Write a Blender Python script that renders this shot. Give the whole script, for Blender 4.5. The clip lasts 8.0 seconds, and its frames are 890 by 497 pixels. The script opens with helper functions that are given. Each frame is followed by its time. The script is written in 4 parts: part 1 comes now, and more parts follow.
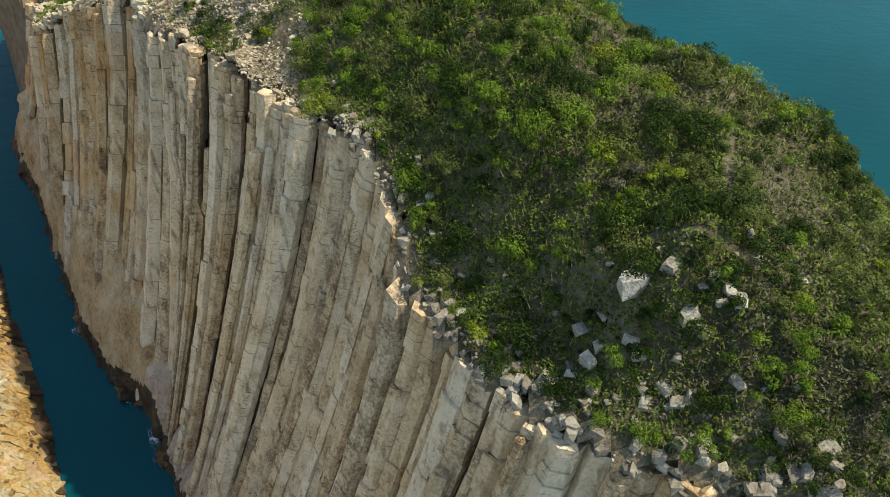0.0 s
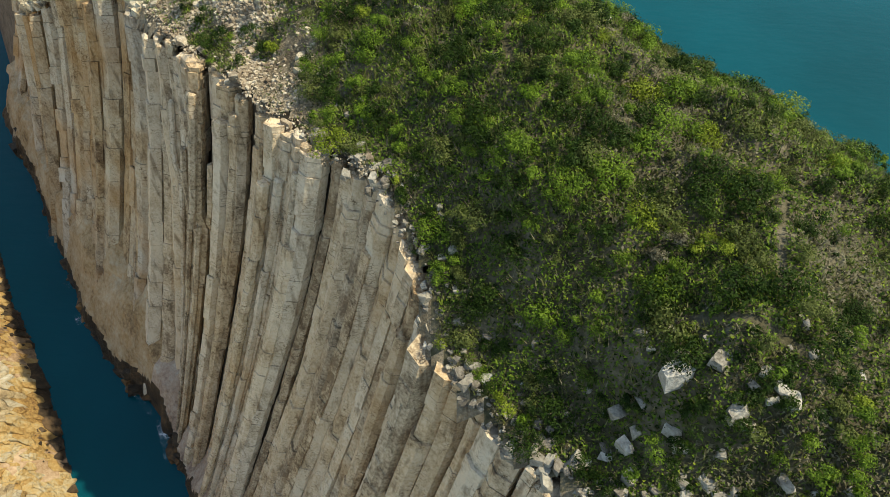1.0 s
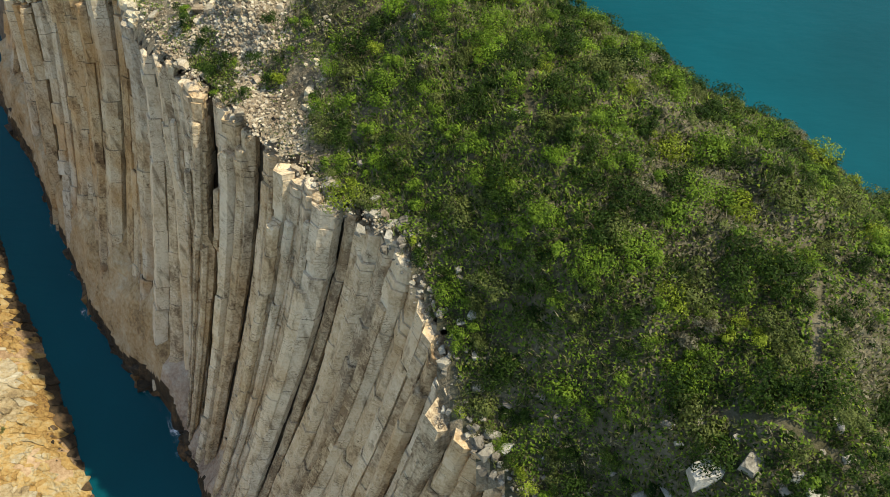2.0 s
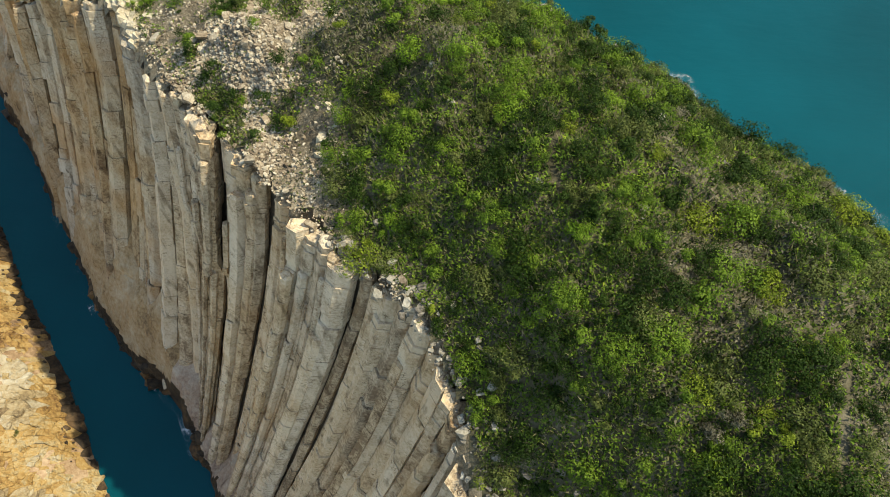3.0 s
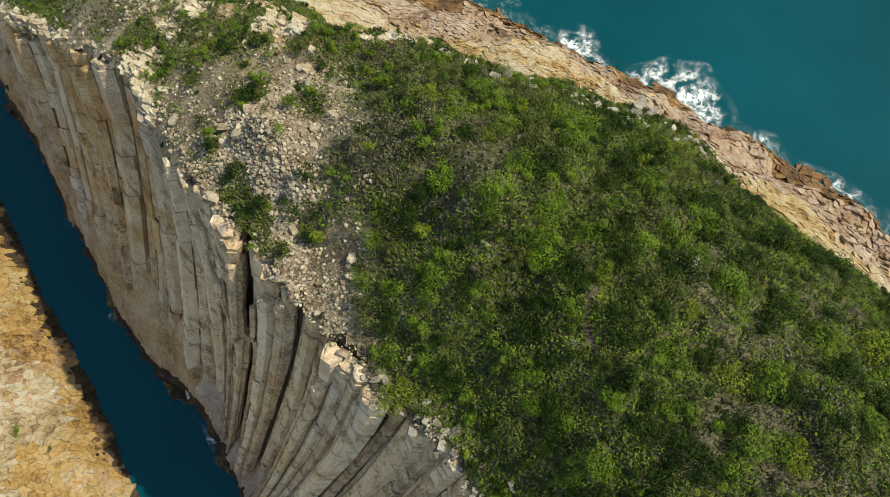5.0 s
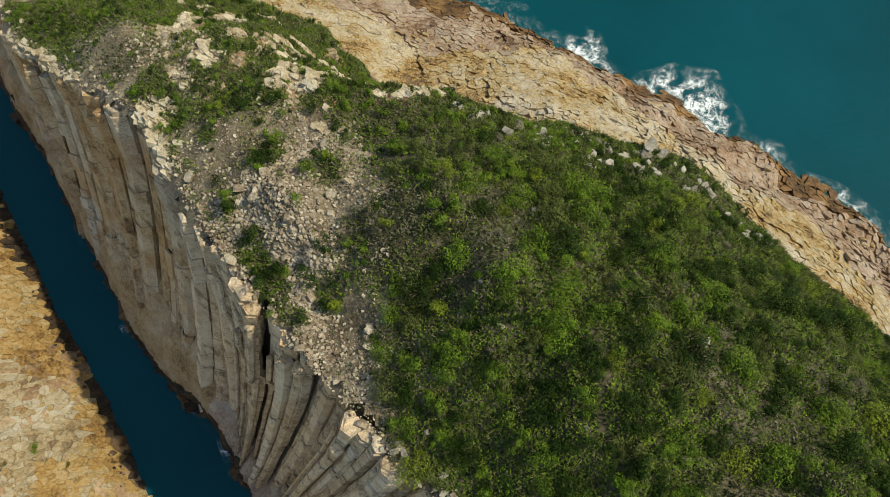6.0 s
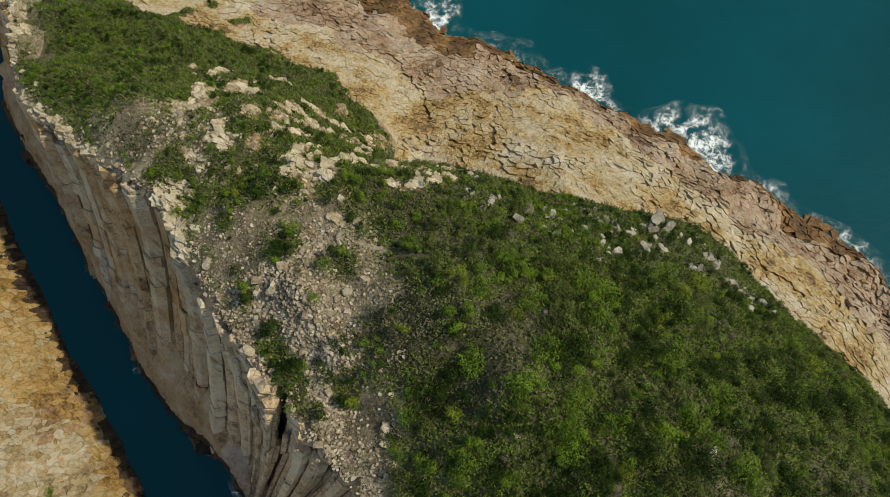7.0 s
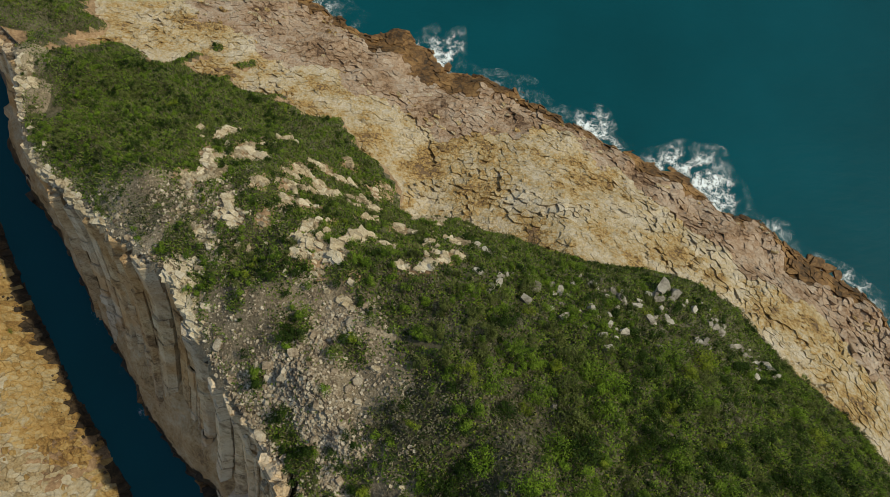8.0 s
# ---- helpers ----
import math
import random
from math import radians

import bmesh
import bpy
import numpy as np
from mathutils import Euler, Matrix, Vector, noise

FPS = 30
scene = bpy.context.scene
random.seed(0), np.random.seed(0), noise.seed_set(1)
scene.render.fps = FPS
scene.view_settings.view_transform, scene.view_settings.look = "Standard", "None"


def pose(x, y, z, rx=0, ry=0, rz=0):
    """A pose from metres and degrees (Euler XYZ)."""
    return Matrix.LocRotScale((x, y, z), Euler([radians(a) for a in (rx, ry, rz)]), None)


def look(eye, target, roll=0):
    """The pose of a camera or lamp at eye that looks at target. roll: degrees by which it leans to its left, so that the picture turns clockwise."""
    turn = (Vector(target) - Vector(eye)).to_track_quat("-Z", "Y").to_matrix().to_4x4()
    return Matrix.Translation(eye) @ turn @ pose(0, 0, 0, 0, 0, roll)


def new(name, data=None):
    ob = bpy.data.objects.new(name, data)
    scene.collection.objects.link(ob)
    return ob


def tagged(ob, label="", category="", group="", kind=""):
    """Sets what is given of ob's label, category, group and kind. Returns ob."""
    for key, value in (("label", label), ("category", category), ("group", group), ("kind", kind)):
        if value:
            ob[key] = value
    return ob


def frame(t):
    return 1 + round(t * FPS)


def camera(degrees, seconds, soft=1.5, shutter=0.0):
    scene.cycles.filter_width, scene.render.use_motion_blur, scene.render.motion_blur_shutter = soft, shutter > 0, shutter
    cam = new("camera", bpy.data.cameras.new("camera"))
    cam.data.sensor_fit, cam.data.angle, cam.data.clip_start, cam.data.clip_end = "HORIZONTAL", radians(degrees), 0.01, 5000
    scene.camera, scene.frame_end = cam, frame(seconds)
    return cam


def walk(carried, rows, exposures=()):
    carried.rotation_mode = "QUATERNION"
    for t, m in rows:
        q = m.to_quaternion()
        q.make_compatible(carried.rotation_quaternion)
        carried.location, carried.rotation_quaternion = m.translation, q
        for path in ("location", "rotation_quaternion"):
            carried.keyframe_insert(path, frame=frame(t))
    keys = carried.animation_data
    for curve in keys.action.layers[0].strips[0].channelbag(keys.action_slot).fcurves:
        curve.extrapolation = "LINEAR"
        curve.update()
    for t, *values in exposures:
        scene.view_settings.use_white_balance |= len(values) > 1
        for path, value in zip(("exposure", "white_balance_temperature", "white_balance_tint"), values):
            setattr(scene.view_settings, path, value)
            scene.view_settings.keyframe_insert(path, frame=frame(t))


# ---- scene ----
cam = camera(65.0, 8.0, 0.9)
# seconds, x, y, height over the sea, pitch: a level gimbal that never turns sideways
ROWS = [
    (0, -0.00, -0.00, 85.97, -47.28),
    (0.5, -0.86, 4.08, 87.16, -49.98),
    (1, -1.51, 7.75, 88.77, -52.50),
    (1.5, -2.09, 11.29, 90.47, -54.96),
    (3, -3.87, 21.99, 95.06, -62.01),
    (3.5, -4.41, 25.44, 96.67, -64.09),
    (4, -4.91, 28.71, 98.16, -65.96),
    (4.5, -5.45, 32.03, 99.82, -67.70),
    (6, -7.11, 42.41, 104.93, -72.55),
    (6.5, -7.66, 46.04, 106.71, -73.23),
    (7, -8.16, 49.96, 108.69, -73.52),
    (7.5, -8.56, 53.55, 110.14, -73.77),
    (8, -8.91, 56.92, 111.20, -73.90),
]
walk(cam, [(t, pose(x, y, z, 90 + pitch, 0, 0)) for t, x, y, z, pitch in ROWS],
     [(0, 0.40, 7900, 0), (3, 0.50, 7900, 0), (4.5, 0.26, 7900, 0), (6.5, -0.28, 7900, 0), (8, -0.55, 7900, 0)])

# ---- world, sun, exposure ----
SUN_ELEV, SUN_AZ = 53.6, 88.0          # azimuth clockwise from +y
world = bpy.data.worlds.new("sky")
scene.world = world
world.use_nodes = True
wn = world.node_tree.nodes
sky = wn.new("ShaderNodeTexSky")
sky.sky_type, sky.sun_disc = "NISHITA", False
sky.sun_elevation, sky.sun_rotation = radians(SUN_ELEV), radians(SUN_AZ)
world.node_tree.links.new(sky.outputs[0], wn["Background"].inputs[0])
wn["Background"].inputs[1].default_value = 0.18
sun = new("sun", bpy.data.lights.new("sun", "SUN"))
sun.data.energy, sun.data.angle, sun.data.color = 4.1, radians(0.6), (1.0, 0.93, 0.82)
to_sun = Vector((math.sin(radians(SUN_AZ)) * math.cos(radians(SUN_ELEV)),
                 math.cos(radians(SUN_AZ)) * math.cos(radians(SUN_ELEV)), math.sin(radians(SUN_ELEV))))
sun.matrix_world = look((150, 40, 260), Vector((150, 40, 260)) - to_sun)


# ---- materials ----
def material(name, ramp, scale=1.0, fine=9.0, rough=0.85, bump=0.3, bump_scale=6.0, per="", vary=0.0, stretch=(1, 1, 1), spec=0.3,
             streak=None, cracks=0.0, contrast=1.7, blocks=0.0, second=None, zone=0.06, hairline=0.0):
    """A rock, soil or leaf surface: a colour ramp over two scales of noise, with relief. per: 'object' or 'island' varies pieces."""
    m = bpy.data.materials.new(name)
    m.use_nodes = True
    nt = m.node_tree
    n, link = nt.nodes, nt.links.new
    b = n["Principled BSDF"]
    b.inputs["Roughness"].default_value = rough
    b.inputs["Specular IOR Level"].default_value = spec
    co = n.new("ShaderNodeNewGeometry")
    mp = n.new("ShaderNodeMapping")
    mp.inputs["Scale"].default_value = stretch
    link(co.outputs["Position"], mp.inputs["Vector"])

    def noise_node(s, detail=5.0):
        t = n.new("ShaderNodeTexNoise")
        t.inputs["Scale"].default_value, t.inputs["Detail"].default_value, t.inputs["Roughness"].default_value = s, detail, 0.62
        link(mp.outputs[0], t.inputs["Vector"])
        return t.outputs["Fac"]

    def math_node(op, a, v):
        t = n.new("ShaderNodeMath")
        t.operation = op
        for k, q in enumerate((a, v)):
            if isinstance(q, (int, float)):
                t.inputs[k].default_value = q
            else:
                link(q, t.inputs[k])
        return t.outputs[0]

    f = math_node("ADD", math_node("MULTIPLY", noise_node(scale), 0.6), math_node("MULTIPLY", noise_node(fine), 0.4))
    f = math_node("ADD", math_node("MULTIPLY", math_node("SUBTRACT", f, 0.5), contrast), 0.5)
    if per:
        if per == "object":
            rnd = n.new("ShaderNodeObjectInfo").outputs["Random"]
        else:
            rnd = co.outputs["Random Per Island"]
        if per == "object" and blocks:
            f = math_node("ADD", f, math_node("MULTIPLY", math_node("SUBTRACT", co.outputs["Random Per Island"], 0.5), blocks))
        f = math_node("ADD", f, math_node("MULTIPLY", math_node("SUBTRACT", rnd, 0.5), vary))
    cr = n.new("ShaderNodeValToRGB")
    el = cr.color_ramp.elements
    while len(el) < len(ramp):
        el.new(0.5)
    for e, (p, c) in zip(el, ramp):
        e.position, e.color = p, (*c, 1)
    link(f, cr.inputs[0])
    out = cr.outputs[0]
    if second:
        # another rock colour that takes over in broad zones and on single pieces
        cz = n.new("ShaderNodeValToRGB")
        ez = cz.color_ramp.elements
        while len(ez) < len(second):
            ez.new(0.5)
        for e, (p, c) in zip(ez, second):
            e.position, e.color = p, (*c, 1)
        link(f, cz.inputs[0])
        share = math_node("ADD", math_node("MULTIPLY", math_node("SUBTRACT", noise_node(zone, 4.0), 0.5), 3.2), 0.5)
        if per:
            share = math_node("ADD", share, math_node("MULTIPLY", math_node("SUBTRACT", math_node("FRACT", math_node("MULTIPLY", rnd, 7.31), 0.0), 0.5), 1.1))
        cl = n.new("ShaderNodeClamp")
        link(share, cl.inputs[0])
        mz = n.new("ShaderNodeMix")
        mz.data_type = "RGBA"
        link(cl.outputs[0], mz.inputs[0])
        link(out, mz.inputs[6])
        link(cz.outputs[0], mz.inputs[7])
        out = mz.outputs[2]
    if hairline:
        # fine dark cracks, in patches
        wv = n.new("ShaderNodeTexNoise")
        wv.inputs["Scale"].default_value, wv.inputs["Detail"].default_value = hairline * 0.7, 3.0
        link(mp.outputs[0], wv.inputs["Vector"])
        wm = n.new("ShaderNodeVectorMath")
        wm.operation = "MULTIPLY_ADD"
        link(wv.outputs["Color"], wm.inputs[0])
        wm.inputs[1].default_value = (1.2 / hairline,) * 3
        flat = n.new("ShaderNodeMapping")
        flat.inputs["Scale"].default_value = (0.6, 0.6, 1.5)
        link(co.outputs["Position"], flat.inputs["Vector"])
        link(flat.outputs[0], wm.inputs[2])
        vh = n.new("ShaderNodeTexVoronoi")
        vh.feature = "DISTANCE_TO_EDGE"
        vh.inputs["Scale"].default_value = hairline
        link(wm.outputs[0], vh.inputs["Vector"])
        line = math_node("MULTIPLY", math_node("SUBTRACT", 0.05, vh.outputs["Distance"]), 22.0)
        line = math_node("MULTIPLY", math_node("MAXIMUM", line, 0.0), math_node("MAXIMUM", math_node("MULTIPLY", math_node("SUBTRACT", noise_node(hairline * 0.3, 3.0), 0.44), 6.0), 0.0))
        ch = n.new("ShaderNodeClamp")
        link(line, ch.inputs[0])
        mh = n.new("ShaderNodeMix")
        mh.data_type, mh.blend_type = "RGBA", "MULTIPLY"
        mh.inputs[7].default_value = (0.34, 0.30, 0.26, 1)
        link(ch.outputs[0], mh.inputs[0])
        link(out, mh.inputs[6])
        out = mh.outputs[2]
    if streak:
        # stains that run down the rock
        mp2 = n.new("ShaderNodeMapping")
        mp2.inputs["Scale"].default_value = streak[1]
        link(co.outputs["Position"], mp2.inputs["Vector"])
        t = n.new("ShaderNodeTexNoise")
        t.inputs["Scale"].default_value, t.inputs["Detail"].default_value = 1.0, 4.0
        link(mp2.outputs[0], t.inputs["Vector"])
        cr2 = n.new("ShaderNodeValToRGB")
        cr2.color_ramp.elements[0].position, cr2.color_ramp.elements[1].position = streak[2]
        link(t.outputs["Fac"], cr2.inputs[0])
        mx = n.new("ShaderNodeMix")
        mx.data_type, mx.blend_type = "RGBA", "MIX"
        mx.inputs[7].default_value = (*streak[0], 1)
        link(math_node("MULTIPLY", cr2.outputs[0], streak[3]), mx.inputs[0])
        link(out, mx.inputs[6])
        out = mx.outputs[2]
        # narrow dark seepage lines
        mp3 = n.new("ShaderNodeMapping")
        mp3.inputs["Scale"].default_value = (1.7, 1.7, 0.09)
        link(co.outputs["Position"], mp3.inputs["Vector"])
        t3 = n.new("ShaderNodeTexNoise")
        t3.inputs["Scale"].default_value, t3.inputs["Detail"].default_value = 1.0, 5.0
        link(mp3.outputs[0], t3.inputs["Vector"])
        cr3 = n.new("ShaderNodeValToRGB")
        cr3.color_ramp.elements[0].position, cr3.color_ramp.elements[1].position = 0.56, 0.70
        link(t3.outputs["Fac"], cr3.inputs[0])
        mx3 = n.new("ShaderNodeMix")
        mx3.data_type, mx3.blend_type = "RGBA", "MULTIPLY"
        mx3.inputs[7].default_value = (0.42, 0.38, 0.34, 1)
        link(math_node("MULTIPLY", cr3.outputs[0], 0.8), mx3.inputs[0])
        link(out, mx3.inputs[6])
        out = mx3.outputs[2]
    link(out, b.inputs["Base Color"])
    if bump:
        bp = n.new("ShaderNodeBump")
        bp.inputs["Strength"].default_value, bp.inputs["Distance"].default_value = bump, 0.25
        relief = noise_node(bump_scale, 6.0)
        if cracks:
            vo = n.new("ShaderNodeTexVoronoi")
            vo.feature = "DISTANCE_TO_EDGE"
            vo.inputs["Scale"].default_value = cracks
            warp = n.new("ShaderNodeTexNoise")
            warp.inputs["Scale"].default_value = cracks * 0.8
            link(mp.outputs[0], warp.inputs["Vector"])
            mv = n.new("ShaderNodeVectorMath")
            mv.operation = "MULTIPLY_ADD"
            link(warp.outputs["Color"], mv.inputs[0])
            mv.inputs[1].default_value = (1.5 / cracks,) * 3
            link(mp.outputs[0], mv.inputs[2])
            link(mv.outputs[0], vo.inputs["Vector"])
            relief = math_node("ADD", relief, math_node("MULTIPLY", math_node("MINIMUM", vo.outputs["Distance"], 0.05),
                              math_node("MAXIMUM", math_node("MULTIPLY", math_node("SUBTRACT", noise_node(cracks * 0.35, 3.0), 0.45), 55.0), 0.0)))
            relief = math_node("ADD", relief, math_node("MULTIPLY", noise_node(bump_scale * 0.3, 4.0), 2.2))
        link(relief, bp.inputs["Height"])
        link(bp.outputs[0], b.inputs["Normal"])
    return m


GREY_ROCK = material("column_rock", [(0.18, (0.22, 0.145, 0.085)), (0.38, (0.48, 0.355, 0.22)), (0.55, (0.595, 0.46, 0.31)), (0.78, (0.68, 0.56, 0.41))],
                     0.5, 4.0, 0.88, 0.4, 5.0, "object", 0.36, (1, 1, 0.75),
                     streak=((0.45, 0.28, 0.13), (0.24, 0.24, 0.08), (0.53, 0.68), 0.4), cracks=1.3, contrast=2.0, blocks=0.14,
                     second=[(0.2, (0.26, 0.20, 0.14)), (0.4, (0.475, 0.39, 0.285)), (0.58, (0.59, 0.495, 0.38)), (0.8, (0.68, 0.595, 0.48))], zone=0.07, hairline=2.2)
BROWN_ROCK = material("weathered_cliff_rock", [(0.2, (0.17, 0.105, 0.058)), (0.4, (0.41, 0.285, 0.16)), (0.56, (0.52, 0.39, 0.24)), (0.78, (0.60, 0.49, 0.34))],
                      0.4, 4.0, 0.9, 0.6, 4.0, "object", 0.3, (1, 1, 0.75),
                      streak=((0.44, 0.24, 0.085), (0.2, 0.2, 0.07), (0.46, 0.64), 0.6), cracks=1.2, contrast=2.1, blocks=0.14,
                      second=[(0.2, (0.20, 0.165, 0.13)), (0.42, (0.40, 0.34, 0.265)), (0.58, (0.50, 0.44, 0.36)), (0.8, (0.57, 0.52, 0.44))], zone=0.06, hairline=1.8)
# backing rock, its dark colour standing for shade between the columns
GAP_SHADE_ROCK = material("gap_shade_rock", [(0.3, (0.09, 0.072, 0.055)), (0.7, (0.22, 0.18, 0.135))], 0.5, 4.0, 0.95, 0.6, 3.0)
SHORE_ROCK = material("shore_rock", [(0.18, (0.17, 0.11, 0.065)), (0.34, (0.42, 0.27, 0.10)), (0.48, (0.48, 0.375, 0.22)), (0.6, (0.52, 0.43, 0.30)), (0.74, (0.57, 0.495, 0.39)), (0.9, (0.60, 0.54, 0.45))],
                      0.14, 2.4, 0.85, 1.0, 5.0, "object", 0.2, cracks=1.7, contrast=2.7)
SHORE_BED = material("shore_bed_rock", [(0.28, (0.12, 0.075, 0.045)), (0.5, (0.30, 0.20, 0.12)), (0.72, (0.46, 0.34, 0.23))], 0.12, 2.2, 0.9, 0.6, 3.0)
SOIL = material("hill_soil", [(0.25, (0.034, 0.033, 0.016)), (0.45, (0.072, 0.066, 0.038)), (0.62, (0.13, 0.115, 0.078)), (0.85, (0.23, 0.205, 0.15))], 0.18, 2.5, 0.95, 0.7, 3.0)


def water_material():
    m = bpy.data.materials.new("sea_water")
    m.use_nodes = True
    nt = m.node_tree
    n, link = nt.nodes, nt.links.new
    b = n["Principled BSDF"]
    b.inputs["Roughness"].default_value = 0.06
    b.inputs["IOR"].default_value, b.inputs["Specular IOR Level"].default_value = 1.33, 0.25
    co = n.new("ShaderNodeNewGeometry")
    t = n.new("ShaderNodeTexNoise")
    t.inputs["Scale"].default_value, t.inputs["Detail"].default_value = 0.03, 4.0
    link(co.outputs["Position"], t.inputs["Vector"])
    cr = n.new("ShaderNodeValToRGB")
    cr.color_ramp.elements[0].position, cr.color_ramp.elements[0].color = 0.3, (0.0, 0.047, 0.064, 1)
    cr.color_ramp.elements[1].position, cr.color_ramp.elements[1].color = 0.75, (0.0, 0.068, 0.094, 1)
    link(t.outputs["Fac"], cr.inputs[0])
    link(cr.outputs[0], b.inputs["Base Color"])
    t2 = n.new("ShaderNodeTexNoise")
    t2.inputs["Scale"].default_value, t2.inputs["Detail"].default_value = 0.5, 8.0
    run = n.new("ShaderNodeMapping")
    run.inputs["Rotation"].default_value, run.inputs["Scale"].default_value = (0, 0, 0.5), (0.5, 1.3, 1.0)
    link(co.outputs["Position"], run.inputs["Vector"])
    link(run.outputs[0], t2.inputs["Vector"])
    bp = n.new("ShaderNodeBump")
    bp.inputs["Strength"].default_value, bp.inputs["Distance"].default_value = 0.12, 0.7
    link(t2.outputs["Fac"], bp.inputs["Height"])
    link(bp.outputs[0], b.inputs["Normal"])
    return m


WATER = water_material()


# ---- small builders ----
def mesh_from(name, verts, faces, mat, smooth=False):
    me = bpy.data.meshes.new(name)
    me.from_pydata(verts, [], faces)
    me.materials.append(mat)
    if smooth:
        me.shade_smooth()
    return me


def thing(name, me, label, category, group="", kind=""):
    return tagged(new(name, me), label, category, group, kind)


def part(name, me, parent, label=""):
    ob = new(name, me)
    ob.parent = parent
    return tagged(ob, label)


def fbm_grid(X, Y, s, octaves=4, seed=0.0):
    """Smooth lattice noise in several octaves, about -1 to 1, for whole arrays."""
    X, Y = np.asarray(X, float), np.asarray(Y, float)
    v, a = np.zeros(X.shape), 1.0
    for o in range(octaves):
        x, y = X * s + 17.3 * seed + 5.1 * o, Y * s - 9.7 * seed + 3.3 * o
        i, j = np.floor(x), np.floor(y)
        f, g = x - i, y - j
        f, g = f * f * (3 - 2 * f), g * g * (3 - 2 * g)

        def corner(p, q):
            h = np.sin(p * 127.1 + q * 311.7 + o * 74.7) * 43758.5453
            return 2 * (h - np.floor(h)) - 1

        v += a * ((corner(i, j) * (1 - f) + corner(i + 1, j) * f) * (1 - g) + (corner(i, j + 1) * (1 - f) + corner(i + 1, j + 1) * f) * g)
        s, a = s * 2.03, a * 0.5
    return v


def fbm(x, y, s, octaves=4, seed=0.0):
    return float(fbm_grid(np.array([x]), np.array([y]), s, octaves, seed)[0])


# ---- the plan: rim and foot of the western cliff, spine of the hill, shore ----
RIM = [(-92, 132, 24), (-66, 108, 29), (-61, 95, 32), (-55, 88, 36.5), (-42.4, 78.4, 45.6), (-34, 72.6, 49), (-28.5, 63.5, 51), (-27, 61.6, 51.2),
       (-21, 54.6, 53.0), (-12.2, 44.5, 55.2), (-5.4, 38.8, 55.5), (-3.2, 35, 53.3), (-1.7, 29.6, 50.9), (2.7, 23.3, 50.6), (9.4, 17.4, 52.2),
       (19, 13.6, 52.2), (45, -3, 46)]
FOOT = [(-100, 140), (-79, 101), (-71, 91.6), (-66, 83), (-54, 63.5), (-48, 56), (-42.5, 52), (-38, 47.5),
        (-36, 43), (-31, 35), (-24.5, 28), (-20.5, 23.5), (-17, 18.5), (-13, 11), (-5, 2),
        (9, -6), (35, -16)]
LEFT_SHORE = [(-2, -40), (-24, -8), (-38, 18), (-47.5, 37), (-54, 47.5), (-60, 57), (-67, 66), (-76, 80.5), (-84, 94), (-104, 124)]
rim_xy = np.array([p[:2] for p in RIM], float)
rim_len = np.r_[0, np.cumsum(np.linalg.norm(np.diff(rim_xy, axis=0), axis=1))]


def rim_at(s):
    return Vector([float(np.interp(s, rim_len, [p[k] for p in RIM])) for k in range(3)])


def foot_at(s):
    return Vector([float(np.interp(s, rim_len, [p[k] for p in FOOT])) for k in range(2)] + [-1.0])


def face_at(s, v):
    """A point of the cliff's face, v = 0 at its rim and 1 at its foot: steep above, easing outward below."""
    a, b = rim_at(s), foot_at(s)
    w = v ** 1.2
    return Vector((a.x + (b.x - a.x) * w, a.y + (b.y - a.y) * w, a.z + (b.z - a.z) * v))


def side_of(line, X, Y):
    """Distance from an open line, positive on its left-hand side as it runs, and the arc length of the nearest point."""
    best = np.full(X.shape, 1e9)
    sign = np.ones(X.shape)
    arc = np.zeros(X.shape)
    run = 0.0
    for (ax, ay), (bx, by) in zip(line[:-1], line[1:]):
        dx, dy = bx - ax, by - ay
        ln = math.hypot(dx, dy)
        t = np.clip(((X - ax) * dx + (Y - ay) * dy) / ln ** 2, 0, 1)
        d = np.hypot(X - ax - t * dx, Y - ay - t * dy)
        c = dx * (Y - ay) - dy * (X - ax)
        m = d < best
        best = np.where(m, d, best)
        sign = np.where(m, np.sign(c), sign)
        arc = np.where(m, run + t * ln, arc)
        run += ln
    return best * sign, arc


def inside_rim(X, Y):
    """True on the land side of the rim: an even-odd test against the rim closed far to the east."""
    ring = [p[:2] for p in RIM] + [(400, -60), (400, 400), (-92, 400)]
    odd = np.zeros(np.shape(X), bool)
    for (ax, ay), (bx, by) in zip(ring, ring[1:] + ring[:1]):
        if ay == by:
            continue
        cross = ((ay > Y) != (by > Y)) & (X < (bx - ax) * (Y - ay) / (by - ay) + ax)
        odd ^= cross
    return odd


def smooth_max(a, b, k):
    h = np.clip(0.5 + 0.5 * (a - b) / k, 0, 1)
    return b + (a - b) * h + k * h * (1 - h)


def shore_height(X, Y):
    """The bare sloping shore: tilted beds that drop to the sea in the north-east."""
    d = np.minimum(np.minimum(105.1 - 0.475 * X - 0.881 * Y, 103.0 - 0.515 * X - 0.857 * Y),
                   np.minimum(99.6 - 0.60 * X - 0.80 * Y, 98.0 - 0.70 * X - 0.714 * Y))
    # the beds end in an uneven, notched edge
    d = d + 2.1 * fbm_grid(X, Y, 0.15, 4, 141.0) * np.clip(1.2 - d / 14, 0, 1)
    return np.minimum(d * np.interp(X, [-20, -11, -1, 8], [0.62, 0.53, 0.66, 0.82]), 33.0)


